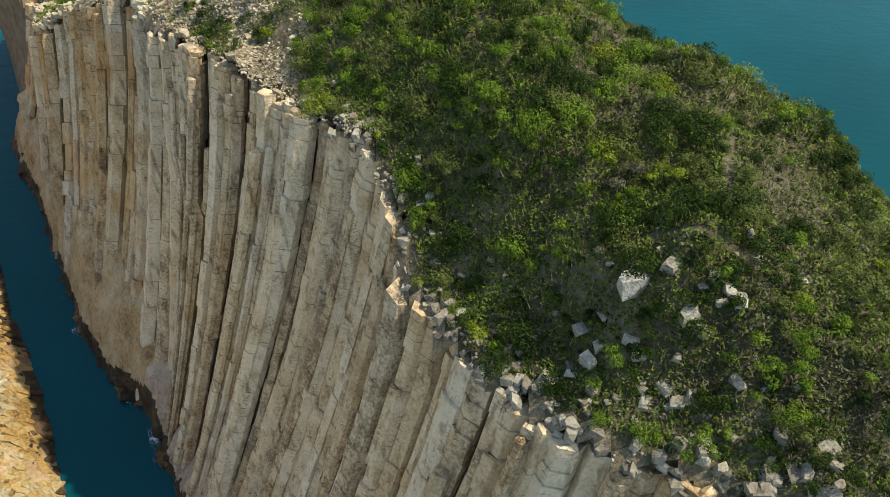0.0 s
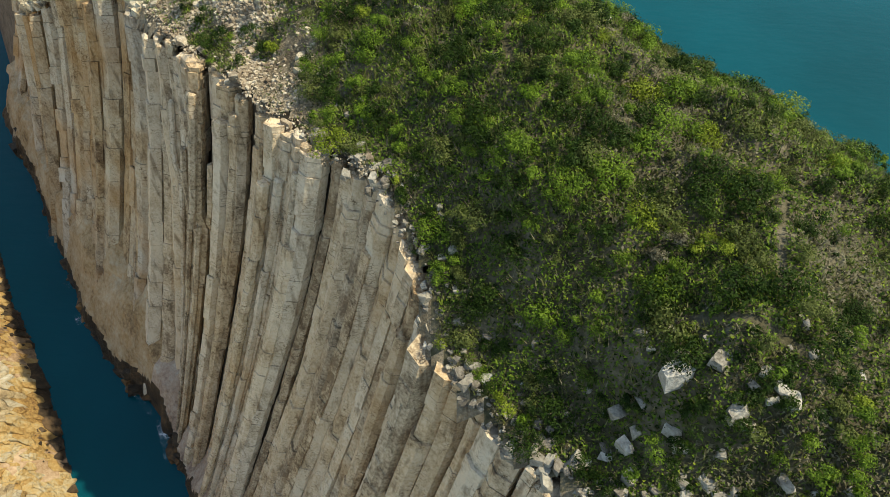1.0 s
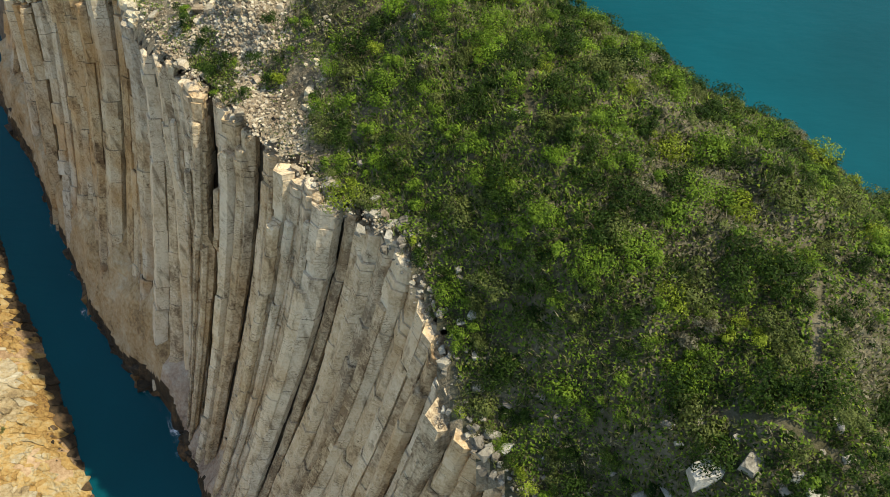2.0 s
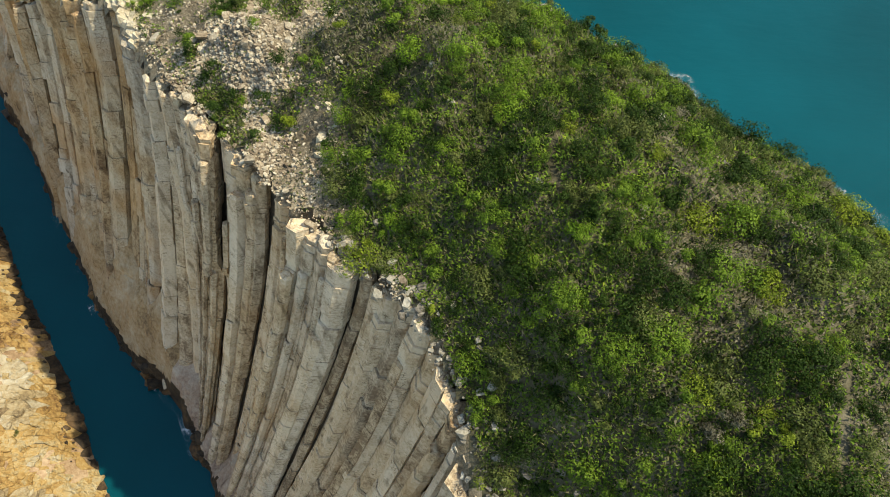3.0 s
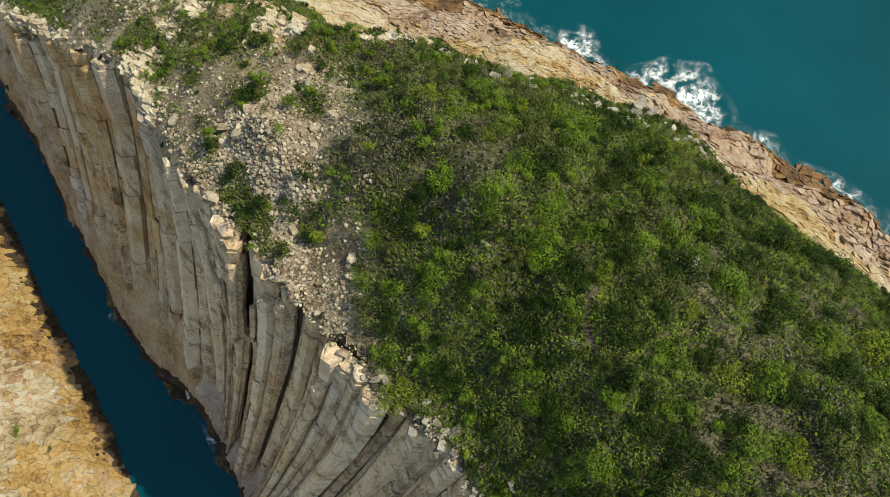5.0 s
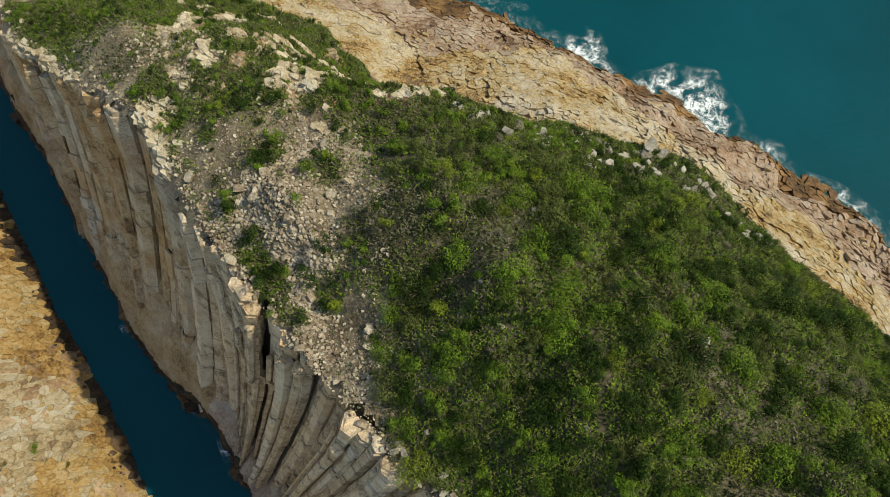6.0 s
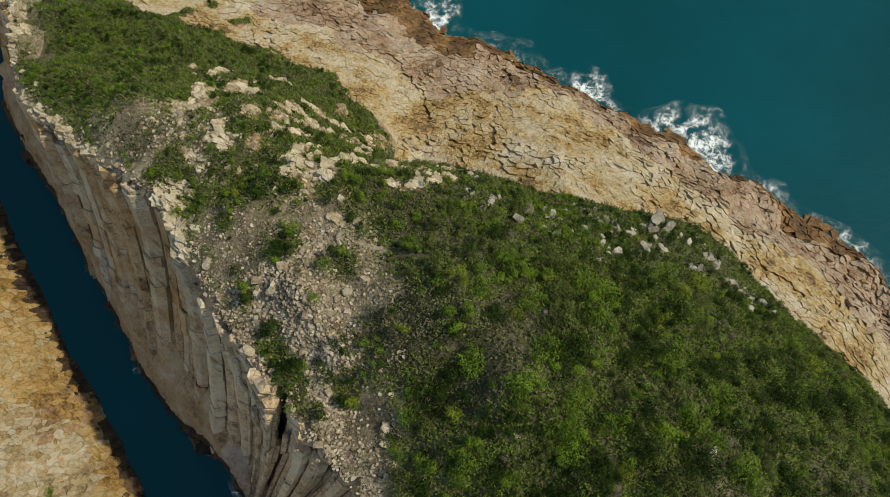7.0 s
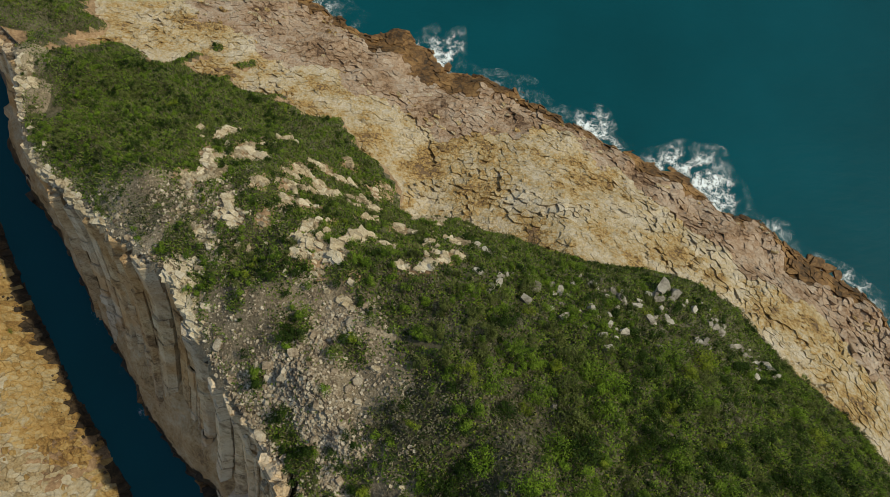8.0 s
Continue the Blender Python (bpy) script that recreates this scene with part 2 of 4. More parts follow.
# broad swells and hollows of the hill: x, y, half widths, height
SWELLS = [(40, 50, 9, 9, 5.1), (30, 36, 8, 9, 2.9), (34, 72, 6, 6, -3.7), (12, 54, 6, 6, -1.2), (21, 75, 6, 5, 3.3), (20, 62, 5, 5, -1.9),
          (12, 24, 5, 4, 1.4), (2, 73, 8, 5, -2.0), (-5, 62, 7, 5, 1.4), (46, 36, 10, 10, 1.1)]


def hill_height(X, Y):
    u, v = (X - 5) / 30, (Y - 45) / 30
    h = (60.7 + 0.6 * v - 17.3 * v ** 2 - 1.2 * v ** 3 + 1.4 * u - 28.4 * u * v + 8.2 * u * v ** 2
         - 21.6 * u ** 2 + 11.2 * u ** 2 * v + 0.1 * u ** 3)
    for x, y, a, b, rise in SWELLS:
        h = h + rise * np.exp(-((X - x) / a) ** 2 - ((Y - y) / b) ** 2)
    return h - np.clip(Y - 74, 0, 80) * np.clip((X + 27) / 14, 0, 1) - np.clip(X - 45, 0, 90) * 0.6 - np.clip(-44 - X, 0, 90) * 0.8


KNOLL_EDGE = [(-80, 116), (-58.3, 112.7), (-52.6, 113.5), (-47.8, 115.6), (-44.4, 116.5), (-41.4, 112.2), (-37.8, 108.8), (-34.8, 107.5), (-29.5, 104.7),
              (-24.1, 100.1), (-20.6, 96.1), (-10, 91), (20, 80)]


def knoll_height(X, Y):
    a = 40.5 + 0.03 * (X + 35) - 0.55 * np.clip(Y - 85, -13, 90)
    a = a - np.clip(X + 31.5, 0, 90) * 1.2 - np.clip(70 - Y, 0, 90) * 2.5
    within = -side_of(KNOLL_EDGE, X, Y)[0] + 1.6 * fbm_grid(X, Y, 0.2, 3, 143.0)
    a = np.minimum(a, shore_height(X, Y) + 1.2 + 0.75 * within)
    far = shore_height(X, Y) + 3.4 - ((X + 71) ** 2 / 40 + (Y - 119) ** 2 / 14)
    return np.maximum(a, far) + 1.8 * fbm_grid(X, Y, 0.09, 3, 77.0)


def land_height(X, Y):
    """Height of the ground, its distance inside the rim, the arc along the rim, and how far it stands over the bare shore."""
    hill = smooth_max(hill_height(X, Y), knoll_height(X, Y), 3.0)
    hill = hill + 1.3 * fbm_grid(X, Y, 0.16, 3, 71.0)
    shore = shore_height(X, Y)
    h = smooth_max(hill, shore, 2.0)
    d, arc = side_of([p[:2] for p in RIM], X, Y)
    d = np.where(inside_rim(X, Y), np.abs(d), -np.abs(d))
    top = np.interp(arc, rim_len, [p[2] for p in RIM])
    # the ground meets the rim, and drops behind the face outside it
    inside = np.clip(d / 6.0, 0, 1)
    h = np.where(d > 0, top + (h - top) * inside, top + 1.2 * d)
    return np.maximum(h, -4.0), d, arc, hill - shore + 1.2 * fbm_grid(X, Y, 0.3, 3, 75.0)


# ---- sea ----
def sea():
    v = [(-2500, -1500, 0), (2500, -1500, 0), (2500, 4000, 0), (-2500, 4000, 0)]
    return thing("water", mesh_from("water", v, [(0, 1, 2, 3)], WATER), "deep teal sea with a light ripple", "sea", kind="structure")


sea()


# ---- ground of the headland ----
SCREE_SOIL = material("scree_soil", [(0.2, (0.095, 0.075, 0.052)), (0.42, (0.20, 0.165, 0.115)), (0.58, (0.29, 0.24, 0.172)), (0.8, (0.42, 0.36, 0.27))], 0.2, 4.5, 0.95, 1.0, 6.0, contrast=2.4)
TIDAL = material("tidal_rock", [(0.3, (0.045, 0.028, 0.015)), (0.5, (0.14, 0.075, 0.03)), (0.7, (0.25, 0.145, 0.06))], 0.3, 2.0, 0.6, 0.6, 4.0, "island", 0.2)
DARK_TIDAL = material("dark_tidal_rock", [(0.3, (0.018, 0.013, 0.010)), (0.5, (0.05, 0.035, 0.022)), (0.72, (0.12, 0.075, 0.04))], 0.3, 2.5, 0.6, 0.6, 4.0, "island", 0.2)
PALE_ROCK = material("pale_rock", [(0.22, (0.13, 0.12, 0.10)), (0.42, (0.27, 0.25, 0.215)), (0.6, (0.38, 0.36, 0.315)), (0.8, (0.52, 0.50, 0.45))],
                     1.2, 6.0, 0.85, 0.5, 5.0, "object", 0.35)
HEAD_ROCK = material("broken_head_rock", [(0.22, (0.10, 0.09, 0.075)), (0.42, (0.20, 0.18, 0.155)), (0.6, (0.28, 0.26, 0.22)), (0.8, (0.39, 0.37, 0.325))],
                     1.2, 6.0, 0.85, 0.5, 5.0, "island", 0.4)
SCREE_ROCK = material("scree_rock", [(0.2, (0.13, 0.098, 0.07)), (0.4, (0.27, 0.215, 0.155)), (0.58, (0.42, 0.36, 0.275)), (0.82, (0.58, 0.52, 0.425))],
                      0.8, 5.0, 0.88, 0.6, 5.0, "island", 0.45)
SHORE_LOOSE = material("shore_rock_field", [(0.18, (0.17, 0.11, 0.065)), (0.34, (0.42, 0.27, 0.10)), (0.48, (0.48, 0.375, 0.22)), (0.6, (0.52, 0.43, 0.30)), (0.74, (0.57, 0.495, 0.39)), (0.9, (0.60, 0.54, 0.45))],
                       0.14, 2.4, 0.85, 1.0, 5.0, "island", 0.2, cracks=1.7, contrast=2.7)
PINK_RAMP = [(0.2, (0.12, 0.07, 0.045)), (0.36, (0.31, 0.20, 0.125)), (0.5, (0.40, 0.29, 0.21)), (0.66, (0.44, 0.34, 0.265)), (0.85, (0.52, 0.44, 0.365))]
PINK_FIELD = material("pink_shore_field", PINK_RAMP, 0.16, 2.4, 0.85, 1.0, 5.0, "island", 0.24, cracks=1.8, contrast=2.2)
PINK_BLOCK = material("pink_shore_rock", PINK_RAMP, 0.16, 2.4, 0.85, 1.0, 5.0, "object", 0.24, cracks=1.8, contrast=2.2)
SHELF_RAMP = [(0.2, (0.15, 0.08, 0.035)), (0.4, (0.38, 0.235, 0.085)), (0.56, (0.46, 0.315, 0.135)), (0.72, (0.48, 0.385, 0.23)), (0.92, (0.47, 0.43, 0.36))]
SHELF_PALE = [(0.2, (0.18, 0.13, 0.08)), (0.38, (0.38, 0.29, 0.165)), (0.54, (0.47, 0.395, 0.275)), (0.72, (0.52, 0.47, 0.375)), (0.92, (0.57, 0.54, 0.46))]
PALE_SHELF_FIELD = material("pale_shelf_field", SHELF_PALE, 0.12, 2.2, 0.85, 1.0, 5.0, "island", 0.3, cracks=1.6, contrast=1.7)
PALE_SHELF_BLOCK = material("pale_shelf_rock", SHELF_PALE, 0.12, 2.2, 0.85, 1.0, 5.0, "object", 0.3, cracks=1.6, contrast=1.7)
SHELF_ROCK = material("shelf_rock_field", SHELF_RAMP, 0.12, 2.2, 0.85, 1.0, 5.0, "island", 0.26, cracks=1.6, contrast=1.8)
SHELF_BLOCK = material("shelf_rock", SHELF_RAMP, 0.12, 2.2, 0.85, 1.0, 5.0, "object", 0.26, cracks=1.6, contrast=1.8)


def mesh_np(name, V, Q, mats, index=None, smooth=False):
    """A mesh from arrays of points and of faces of one size."""
    me = bpy.data.meshes.new(name)
    n, k = Q.shape
    me.vertices.add(len(V))
    me.vertices.foreach_set("co", np.asarray(V, np.float32).ravel())
    me.loops.add(n * k)
    me.loops.foreach_set("vertex_index", np.asarray(Q, np.int32).ravel())
    me.polygons.add(n)
    me.polygons.foreach_set("loop_start", np.arange(0, n * k, k, dtype=np.int32))
    for m in mats:
        me.materials.append(m)
    if index is not None:
        me.polygons.foreach_set("material_index", np.asarray(index, np.int32))
    me.update(calc_edges=True)
    me.validate()
    if smooth:
        me.shade_smooth()
    else:
        me.shade_flat()
    return me


GREEN_SPOTS = [(-21.6, 66.6, 1.4), (-16.2, 64.6, 1.3), (-20.8, 55.6, 1.8), (-22, 58, 1.7), (-31, 72, 1.6), (-33.7, 75.6, 2.0), (-18.2, 53, 1.3), (-15.8, 55.2, 1.5),
               (-27, 69, 1.0), (-13.5, 58.5, 1.6), (-28, 78, 2.2), (-24.5, 62.5, 0.9)]


def scree_share(d, arc, X, Y):
    """0 to 1: how bare and stony the ground behind the rim is."""
    wide = np.interp(arc, [30, 58, 74, 80, 86, 92, 100, 104, 108, 113, 118, 122, 140, 150], [2, 2.4, 4, 7, 8.5, 11, 13, 11, 8.5, 6, 3.4, 0.6, -0.3, -0.3])
    share = np.clip((wide - d + 4.4 * np.clip(wide / 6, 0.08, 1) * fbm_grid(X, Y, 0.2, 4, 5.0)) / 5.5 + 0.4, 0, 1)
    # islands of scrub that hold on in the scree
    ragged = 1 + 0.5 * fbm_grid(X, Y, 0.5, 3, 6.0)
    for x, y, r in GREEN_SPOTS:
        share = share * (1 - np.exp(-(((X - x) ** 2 + (Y - y) ** 2) / (r * ragged) ** 2) ** 2))
    return share


# bare trodden lines over the hill
TRAILS = [[(-16, 66.5), (-13, 65.6), (-9, 64.5)], [(2.4, 51), (3.4, 48.6), (2.2, 46.2), (2.9, 44)], [(10, 39.6), (12.5, 38.6), (15, 36.5)],
          [(15.6, 36), (17.3, 33.2), (16, 30), (15.5, 27.5)], [(11, 27), (13.5, 25.6), (16.5, 24)]]


def trail_distance(X, Y):
    d = np.full(np.shape(X), 99.0)
    for line in TRAILS:
        d = np.minimum(d, np.abs(side_of(line, X, Y)[0]))
    return d


def ribs(X, Y):
    """Above 0 where bare rock ribs cross the knoll's eastern flank."""
    near = np.abs(side_of([(-32.8, 93.8), (-34.7, 92), (-34.1, 87.1), (-31.5, 82.3), (-28.1, 77.4)], X, Y)[0])
    p, q = (X + 24) * 0.86 - (Y - 83) * 0.5, (X + 24) * 0.5 + (Y - 83) * 0.86
    mask = 1 - (np.abs(p - 4) / 15) ** 4 - (np.abs(q - 1.5) / 10.5) ** 2
    broken = np.minimum(mask, 0.4) + 0.85 * fbm_grid(p * 0.85, q, 0.6, 4, 61.0) - 0.48
    broken = broken - 0.35 * np.abs(fbm_grid(X, Y, 0.5, 3, 63.0))
    return np.maximum(broken, 0.25 - 0.35 * near + 0.35 * fbm_grid(X, Y, 0.6, 3, 62.0))


def uneven(Z, over, X, Y):
    """The ground's small relief; it dips under the cracked beds at their edge."""
    return Z + 0.45 * fbm_grid(X, Y, 0.22, 4, 3.0) * (over > 0) - 1.3 * np.clip(1.1 - over / 2.2, 0, 1)


def ground_sheet():
    step = 0.8
    xs, ys = np.arange(-100, 112, step), np.arange(-14, 142, step)
    X, Y = np.meshgrid(xs, ys)
    Z, d, arc, over = land_height(X, Y)
    Z = uneven(Z, over, X, Y)
    scree = scree_share(d, arc, X, Y)
    idx = np.arange(X.size).reshape(X.shape)
    q = np.stack([idx[:-1, :-1], idx[:-1, 1:], idx[1:, 1:], idx[1:, :-1]], -1).reshape(-1, 4)
    ok = (d > np.where((arc > 99) & (arc < 136), -0.2, -1.35) - 0.4 * fbm_grid(X, Y, 0.45, 3, 15.0)) & (Z > -3)
    keep = ok.ravel()[q].all(1)
    zone = np.where(over < 0.8, 2, np.where(scree > 0.5, 1, np.where(ribs(X, Y) > 0.12, 2, 0))).ravel()[q].max(1)
    used, inv = np.unique(q[keep], return_inverse=True)
    V = np.stack([X.ravel(), Y.ravel(), Z.ravel()], 1)[used]
    return mesh_np("ground", V, inv.reshape(-1, 4), (SOIL, SCREE_SOIL, SHORE_BED), zone[keep], True)


ground = thing("ground", ground_sheet(), "dry brown soil of a steep overgrown headland", "ground", kind="structure")


# ---- the low rock shelf across the channel ----
def shelf_height(X, Y):
    d, _ = side_of(LEFT_SHORE, X, Y)
    return np.minimum(np.clip(d * 1.15, -4, 3.8) + np.clip(d - 2.0, 0, 60) * 0.55, 26)


def shelf_sheet():
    step = 1.0
    X, Y = np.meshgrid(np.arange(-150, 0, step), np.arange(-36, 141, step))
    Z = shelf_height(X, Y) - 0.5 + 0.3 * fbm_grid(X, Y, 0.3, 3, 8.0)
    idx = np.arange(X.size).reshape(X.shape)
    q = np.stack([idx[:-1, :-1], idx[:-1, 1:], idx[1:, 1:], idx[1:, :-1]], -1).reshape(-1, 4)
    keep = (Z > -4.2).ravel()[q].any(1)
    used, inv = np.unique(q[keep], return_inverse=True)
    return mesh_np("rock_shelf", np.stack([X.ravel(), Y.ravel(), Z.ravel()], 1)[used], inv.reshape(-1, 4), (SHORE_BED,), smooth=True)


shelf = thing("rock_shelf", shelf_sheet(), "low sloping shelf of orange and pale cracked rock", "rock shelf", kind="structure")


# ---- the western cliff: a backing darkened for the shade in the joints, and the rock columns before it ----
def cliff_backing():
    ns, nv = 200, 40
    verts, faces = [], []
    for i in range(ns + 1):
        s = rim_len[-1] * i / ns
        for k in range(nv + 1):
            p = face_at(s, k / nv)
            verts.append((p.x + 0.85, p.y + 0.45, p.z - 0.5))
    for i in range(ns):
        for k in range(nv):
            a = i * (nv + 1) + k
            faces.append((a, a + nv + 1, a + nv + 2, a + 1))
    return mesh_from("backing", verts, faces, GAP_SHADE_ROCK, True)


cliff = thing("cliff", None, "tall sea cliff of leaning grey and rust-stained rock columns", "cliff", kind="structure")
part("backing", cliff_backing(), cliff, "rock behind the columns, darkened for the shade in their joints")


def column_mesh(s, width, push, top, rng, mat, joint):
    """One leaning rock column, swept down the face, with cross joints and uneven sides."""
    sides = rng.choice((5, 6, 7, 7))
    spin = rng.uniform(0, 6.28)
    rad = [width * 0.56 * rng.uniform(0.86, 1.16) for _ in range(sides)]
    a, b = face_at(s, 0.0), face_at(s, 0.4)
    along = (face_at(s + 0.6, 0.2) - face_at(s - 0.6, 0.2)).normalized()
    down = (b - a).normalized()
    out = along.cross(down).normalized()
    if out.x > 0:
        out = -out
    length = (face_at(s, 1.0) - a).length
    spread = (face_at(s + 1, 1.0) - face_at(s - 1, 1.0)).length / (face_at(s + 1, 0.0) - face_at(s - 1, 0.0)).length
    cuts, d = [], rng.uniform(0.4, 1.5)
    while d < length - 1:
        cuts.append(d)
        d += joint * (rng.uniform(0.3, 1.2) if rng.random() < 0.8 else rng.uniform(1.5, 3.0)) * (0.45 if d < 5 else 1.0)
    wob, wph = rng.uniform(0.03, 0.14), rng.uniform(0, 6.28)
    ledge = 14.0 + (s - 98) * 0.45 if 97.5 < s < 110 else None
    chip = [rng.uniform(-0.05, 0.25) * width for _ in range(sides)]
    V, faces = [], []

    def ring(d, r, sh, first=False):
        v = min(max(d, 0) / length, 1.0)
        if ledge:
            sh += 0.3 if d < ledge else -0.35
        c = face_at(s, v) + out * (push + sh) + along * (wob * math.sin(d * 0.16 + wph))
        if d < 0:
            c = c + down * d
        r *= 1 + (spread - 1) * v
        for k in range(sides):
            t = spin + 6.2832 * k / sides
            q = c + along * (math.cos(t) * rad[k] * r) + out * (math.sin(t) * rad[k] * r)
            V.append(q + down * chip[k] if first else q)

    # blocks between the cross joints, each with narrow drawn-in ends
    edges = [-top] + [c for c in cuts if c > -top + 0.5] + [length]
    for n_block, (d0, d1) in enumerate(zip(edges[:-1], edges[1:])):
        sh, g = rng.uniform(-0.11, 0.11) * width, rng.uniform(0.95, 1.03)
        base = len(V)
        first = n_block == 0
        for d, r in ((d0, 0.60 if first else 0.72), (d0 + (0.22 if first else 0.03), g), (d1 - 0.03, g), (d1, 0.72)):
            ring(d, r, sh, first and d < d0 + 0.2)
        faces += [(base + i * sides + k, base + i * sides + (k + 1) % sides, base + (i + 1) * sides + (k + 1) % sides, base + (i + 1) * sides + k)
                  for i in range(3) for k in range(sides)]
        if first:
            faces.append(tuple(base + k for k in range(sides)))
    return mesh_from("column", V, faces, mat)


def gully(s):
    """0 to 1: how deep a cleft cuts into the face at this place along the rim."""
    return max(math.exp(-((s - c) / w) ** 2) * k for c, w, k in ((115.2, 2.6, 1.0), (101.8, 1.1, 0.7), (93.4, 1.2, 0.7), (82.5, 1.6, 0.6), (126.5, 0.9, 0.45), (133.0, 1.0, 0.5)))


def build_columns():
    rng = random.Random(11)
    corner = rim_len[6]
    s = 30.0
    while s < rim_len[-1] - 6:
        far, near = s < corner, s > 127
        w = (rng.choice((0.8, 1.0, 1.3, 1.7, 2.2)) if far else rng.choice((1.0, 1.2, 1.5, 1.8)) if near else rng.choice((0.8, 1.0, 1.2, 1.4, 1.7))) * rng.uniform(0.9, 1.12)
        mat = BROWN_ROCK if far else GREY_ROCK
        wave = 0.5 * math.sin(s * 0.43) + 0.45 * math.sin(s * 1.13 + 1)
        cleft = gully(s)
        push = wave * (0.75 if far else 0.5) + rng.choice((-0.6, -0.25, 0.0, 0.15, 0.45)) + rng.uniform(-0.12, 0.12) - 0.8 * cleft
        top = -rng.uniform(0.1, 0.9) - rng.uniform(0.6, 2.2) * cleft
        if not 99 < s < 136:
            top = -0.7 - 1.1 * max(push, 0) - rng.uniform(0.0, 0.9) - rng.uniform(0.3, 1.6) * cleft
        part("column", column_mesh(s, w, push, top, rng, mat, 3.4 if not far else 4.5), cliff)
        # shorter broken columns that stand proud of the face
        broken = 0.5 if 99 < s < 121 else 0.22
        if 84 < s and rng.random() < broken:
            part("column", column_mesh(s + rng.uniform(-0.3, 0.3), w * rng.uniform(0.45, 0.8), push + rng.uniform(0.45, 1.05), -(2.6 + 8.0 * rng.random() ** 1.5), rng, mat, 2.6), cliff)
        s += w * 0.86


build_columns()

ORANGE_ROCK = material("orange_cliff_base", [(0.25, (0.16, 0.10, 0.055)), (0.42, (0.36, 0.245, 0.13)), (0.56, (0.44, 0.325, 0.20)), (0.74, (0.50, 0.41, 0.29))],
                       0.25, 2.5, 0.9, 0.7, 3.0, stretch=(1, 1, 0.6), cracks=0.8)
PINK_ROCK = material("pink_cliff_base", [(0.25, (0.15, 0.10, 0.075)), (0.42, (0.34, 0.245, 0.185)), (0.56, (0.43, 0.335, 0.26)), (0.74, (0.52, 0.44, 0.35))],
                     0.3, 2.5, 0.9, 0.7, 3.0, stretch=(1, 1, 0.6), cracks=0.8)


def cliff_apron():
    """The massive foot of the cliff, where the columns run out into rough rock."""
    ss = np.arange(28.0, 140.0, 0.5)
    vs = np.linspace(0.45, 1.0, 46)
    S, W = np.meshgrid(ss, vs, indexing="ij")
    start = np.interp(S, [28, 60, 95, 97, 110, 140], [0.62, 0.60, 0.64, 0.74, 0.80, 0.84])
    n1, n2 = fbm_grid(S, W * 45, 0.16, 4, 91.0), fbm_grid(S * 1.0, W * 45 * 0.35, 0.6, 3, 92.0)
    push = -1.3 + 3.1 * np.clip((W - start) / 0.14 + 0.35 * n1, -0.5, 1.0) + 0.45 * n1 + 0.3 * n2
    V = []
    for i, s in enumerate(ss):
        along = (face_at(s + 0.6, 0.7) - face_at(s - 0.6, 0.7)).normalized()
        down = (face_at(s, 1.0) - face_at(s, 0.6)).normalized()
        out = along.cross(down).normalized()
        if out.x > 0:
            out = -out
        for k, v in enumerate(vs):
            V.append(face_at(s, v) + out * float(push[i, k]))
    idx = np.arange(len(V)).reshape(len(ss), len(vs))
    Q = np.stack([idx[:-1, :-1], idx[1:, :-1], idx[1:, 1:], idx[:-1, 1:]], -1).reshape(-1, 4)
    height = np.array([v[2] for v in V]).reshape(S.shape)
    # the wet, weed-dark band above the waterline
    wet = height < 2.6 + 1.6 * n1 + 0.8 * n2 + 1.4 * np.exp(-((S - 97) / 7) ** 2)
    zone = np.where(wet, 2, (S > 96).astype(int))[:-1, :-1].ravel()
    return mesh_np("apron", np.array(V), Q, (ORANGE_ROCK, PINK_ROCK, DARK_TIDAL), zone)


part("apron", cliff_apron(), cliff, "rough orange and pink rock at the cliff foot")


# ---- broken beds: cells of cracked rock, each a block of its own ----
def voronoi_cells(pts, near, wanted):
    """Cells round jittered points, by clipping a square with the half planes of the neighbours."""
    cell = near * 1.6
    table = {}
    for i, (x, y) in enumerate(pts):
        table.setdefault((int(x // cell), int(y // cell)), []).append(i)
    out = []
    for i, (x, y) in enumerate(pts):
        if not wanted[i]:
            out.append([])
            continue
        poly = [(x - near, y - near), (x + near, y - near), (x + near, y + near), (x - near, y + near)]
        cx, cy = int(x // cell), int(y // cell)
        for gx in (cx - 1, cx, cx + 1):
            for gy in (cy - 1, cy, cy + 1):
                for j in table.get((gx, gy), ()):
                    if j == i:
                        continue
                    mx, my = (x + pts[j][0]) / 2, (y + pts[j][1]) / 2
                    nx, ny = pts[j][0] - x, pts[j][1] - y
                    if nx * nx + ny * ny > (2 * near) ** 2:
                        continue
                    new_poly = []
                    for k, p in enumerate(poly):
                        q = poly[(k + 1) % len(poly)]
                        a = (p[0] - mx) * nx + (p[1] - my) * ny
                        b = (q[0] - mx) * nx + (q[1] - my) * ny
                        if a <= 0:
                            new_poly.append(p)
                        if a * b < 0:
                            t = a / (a - b)
                            new_poly.append((p[0] + (q[0] - p[0]) * t, p[1] + (q[1] - p[1]) * t))
                    poly = new_poly
                    if not poly:
                        break
        out.append(poly)
    return out


def warp_cell(poly):
    """Breaks a cell's straight edges and bends them by a field that neighbours share."""
    pts = []
    for (x0, y0), (x1, y1) in zip(poly, poly[1:] + poly[:1]):
        n = 2 if math.hypot(x1 - x0, y1 - y0) > 0.5 else 1
        pts += [(x0 + (x1 - x0) * i / n, y0 + (y1 - y0) * i / n) for i in range(n)]
    P = np.array(pts)
    return np.stack([P[:, 0] + 0.30 * fbm_grid(P[:, 0], P[:, 1], 0.9, 2, 101.0), P[:, 1] + 0.30 * fbm_grid(P[:, 0], P[:, 1], 0.9, 2, 102.0)], 1).tolist()


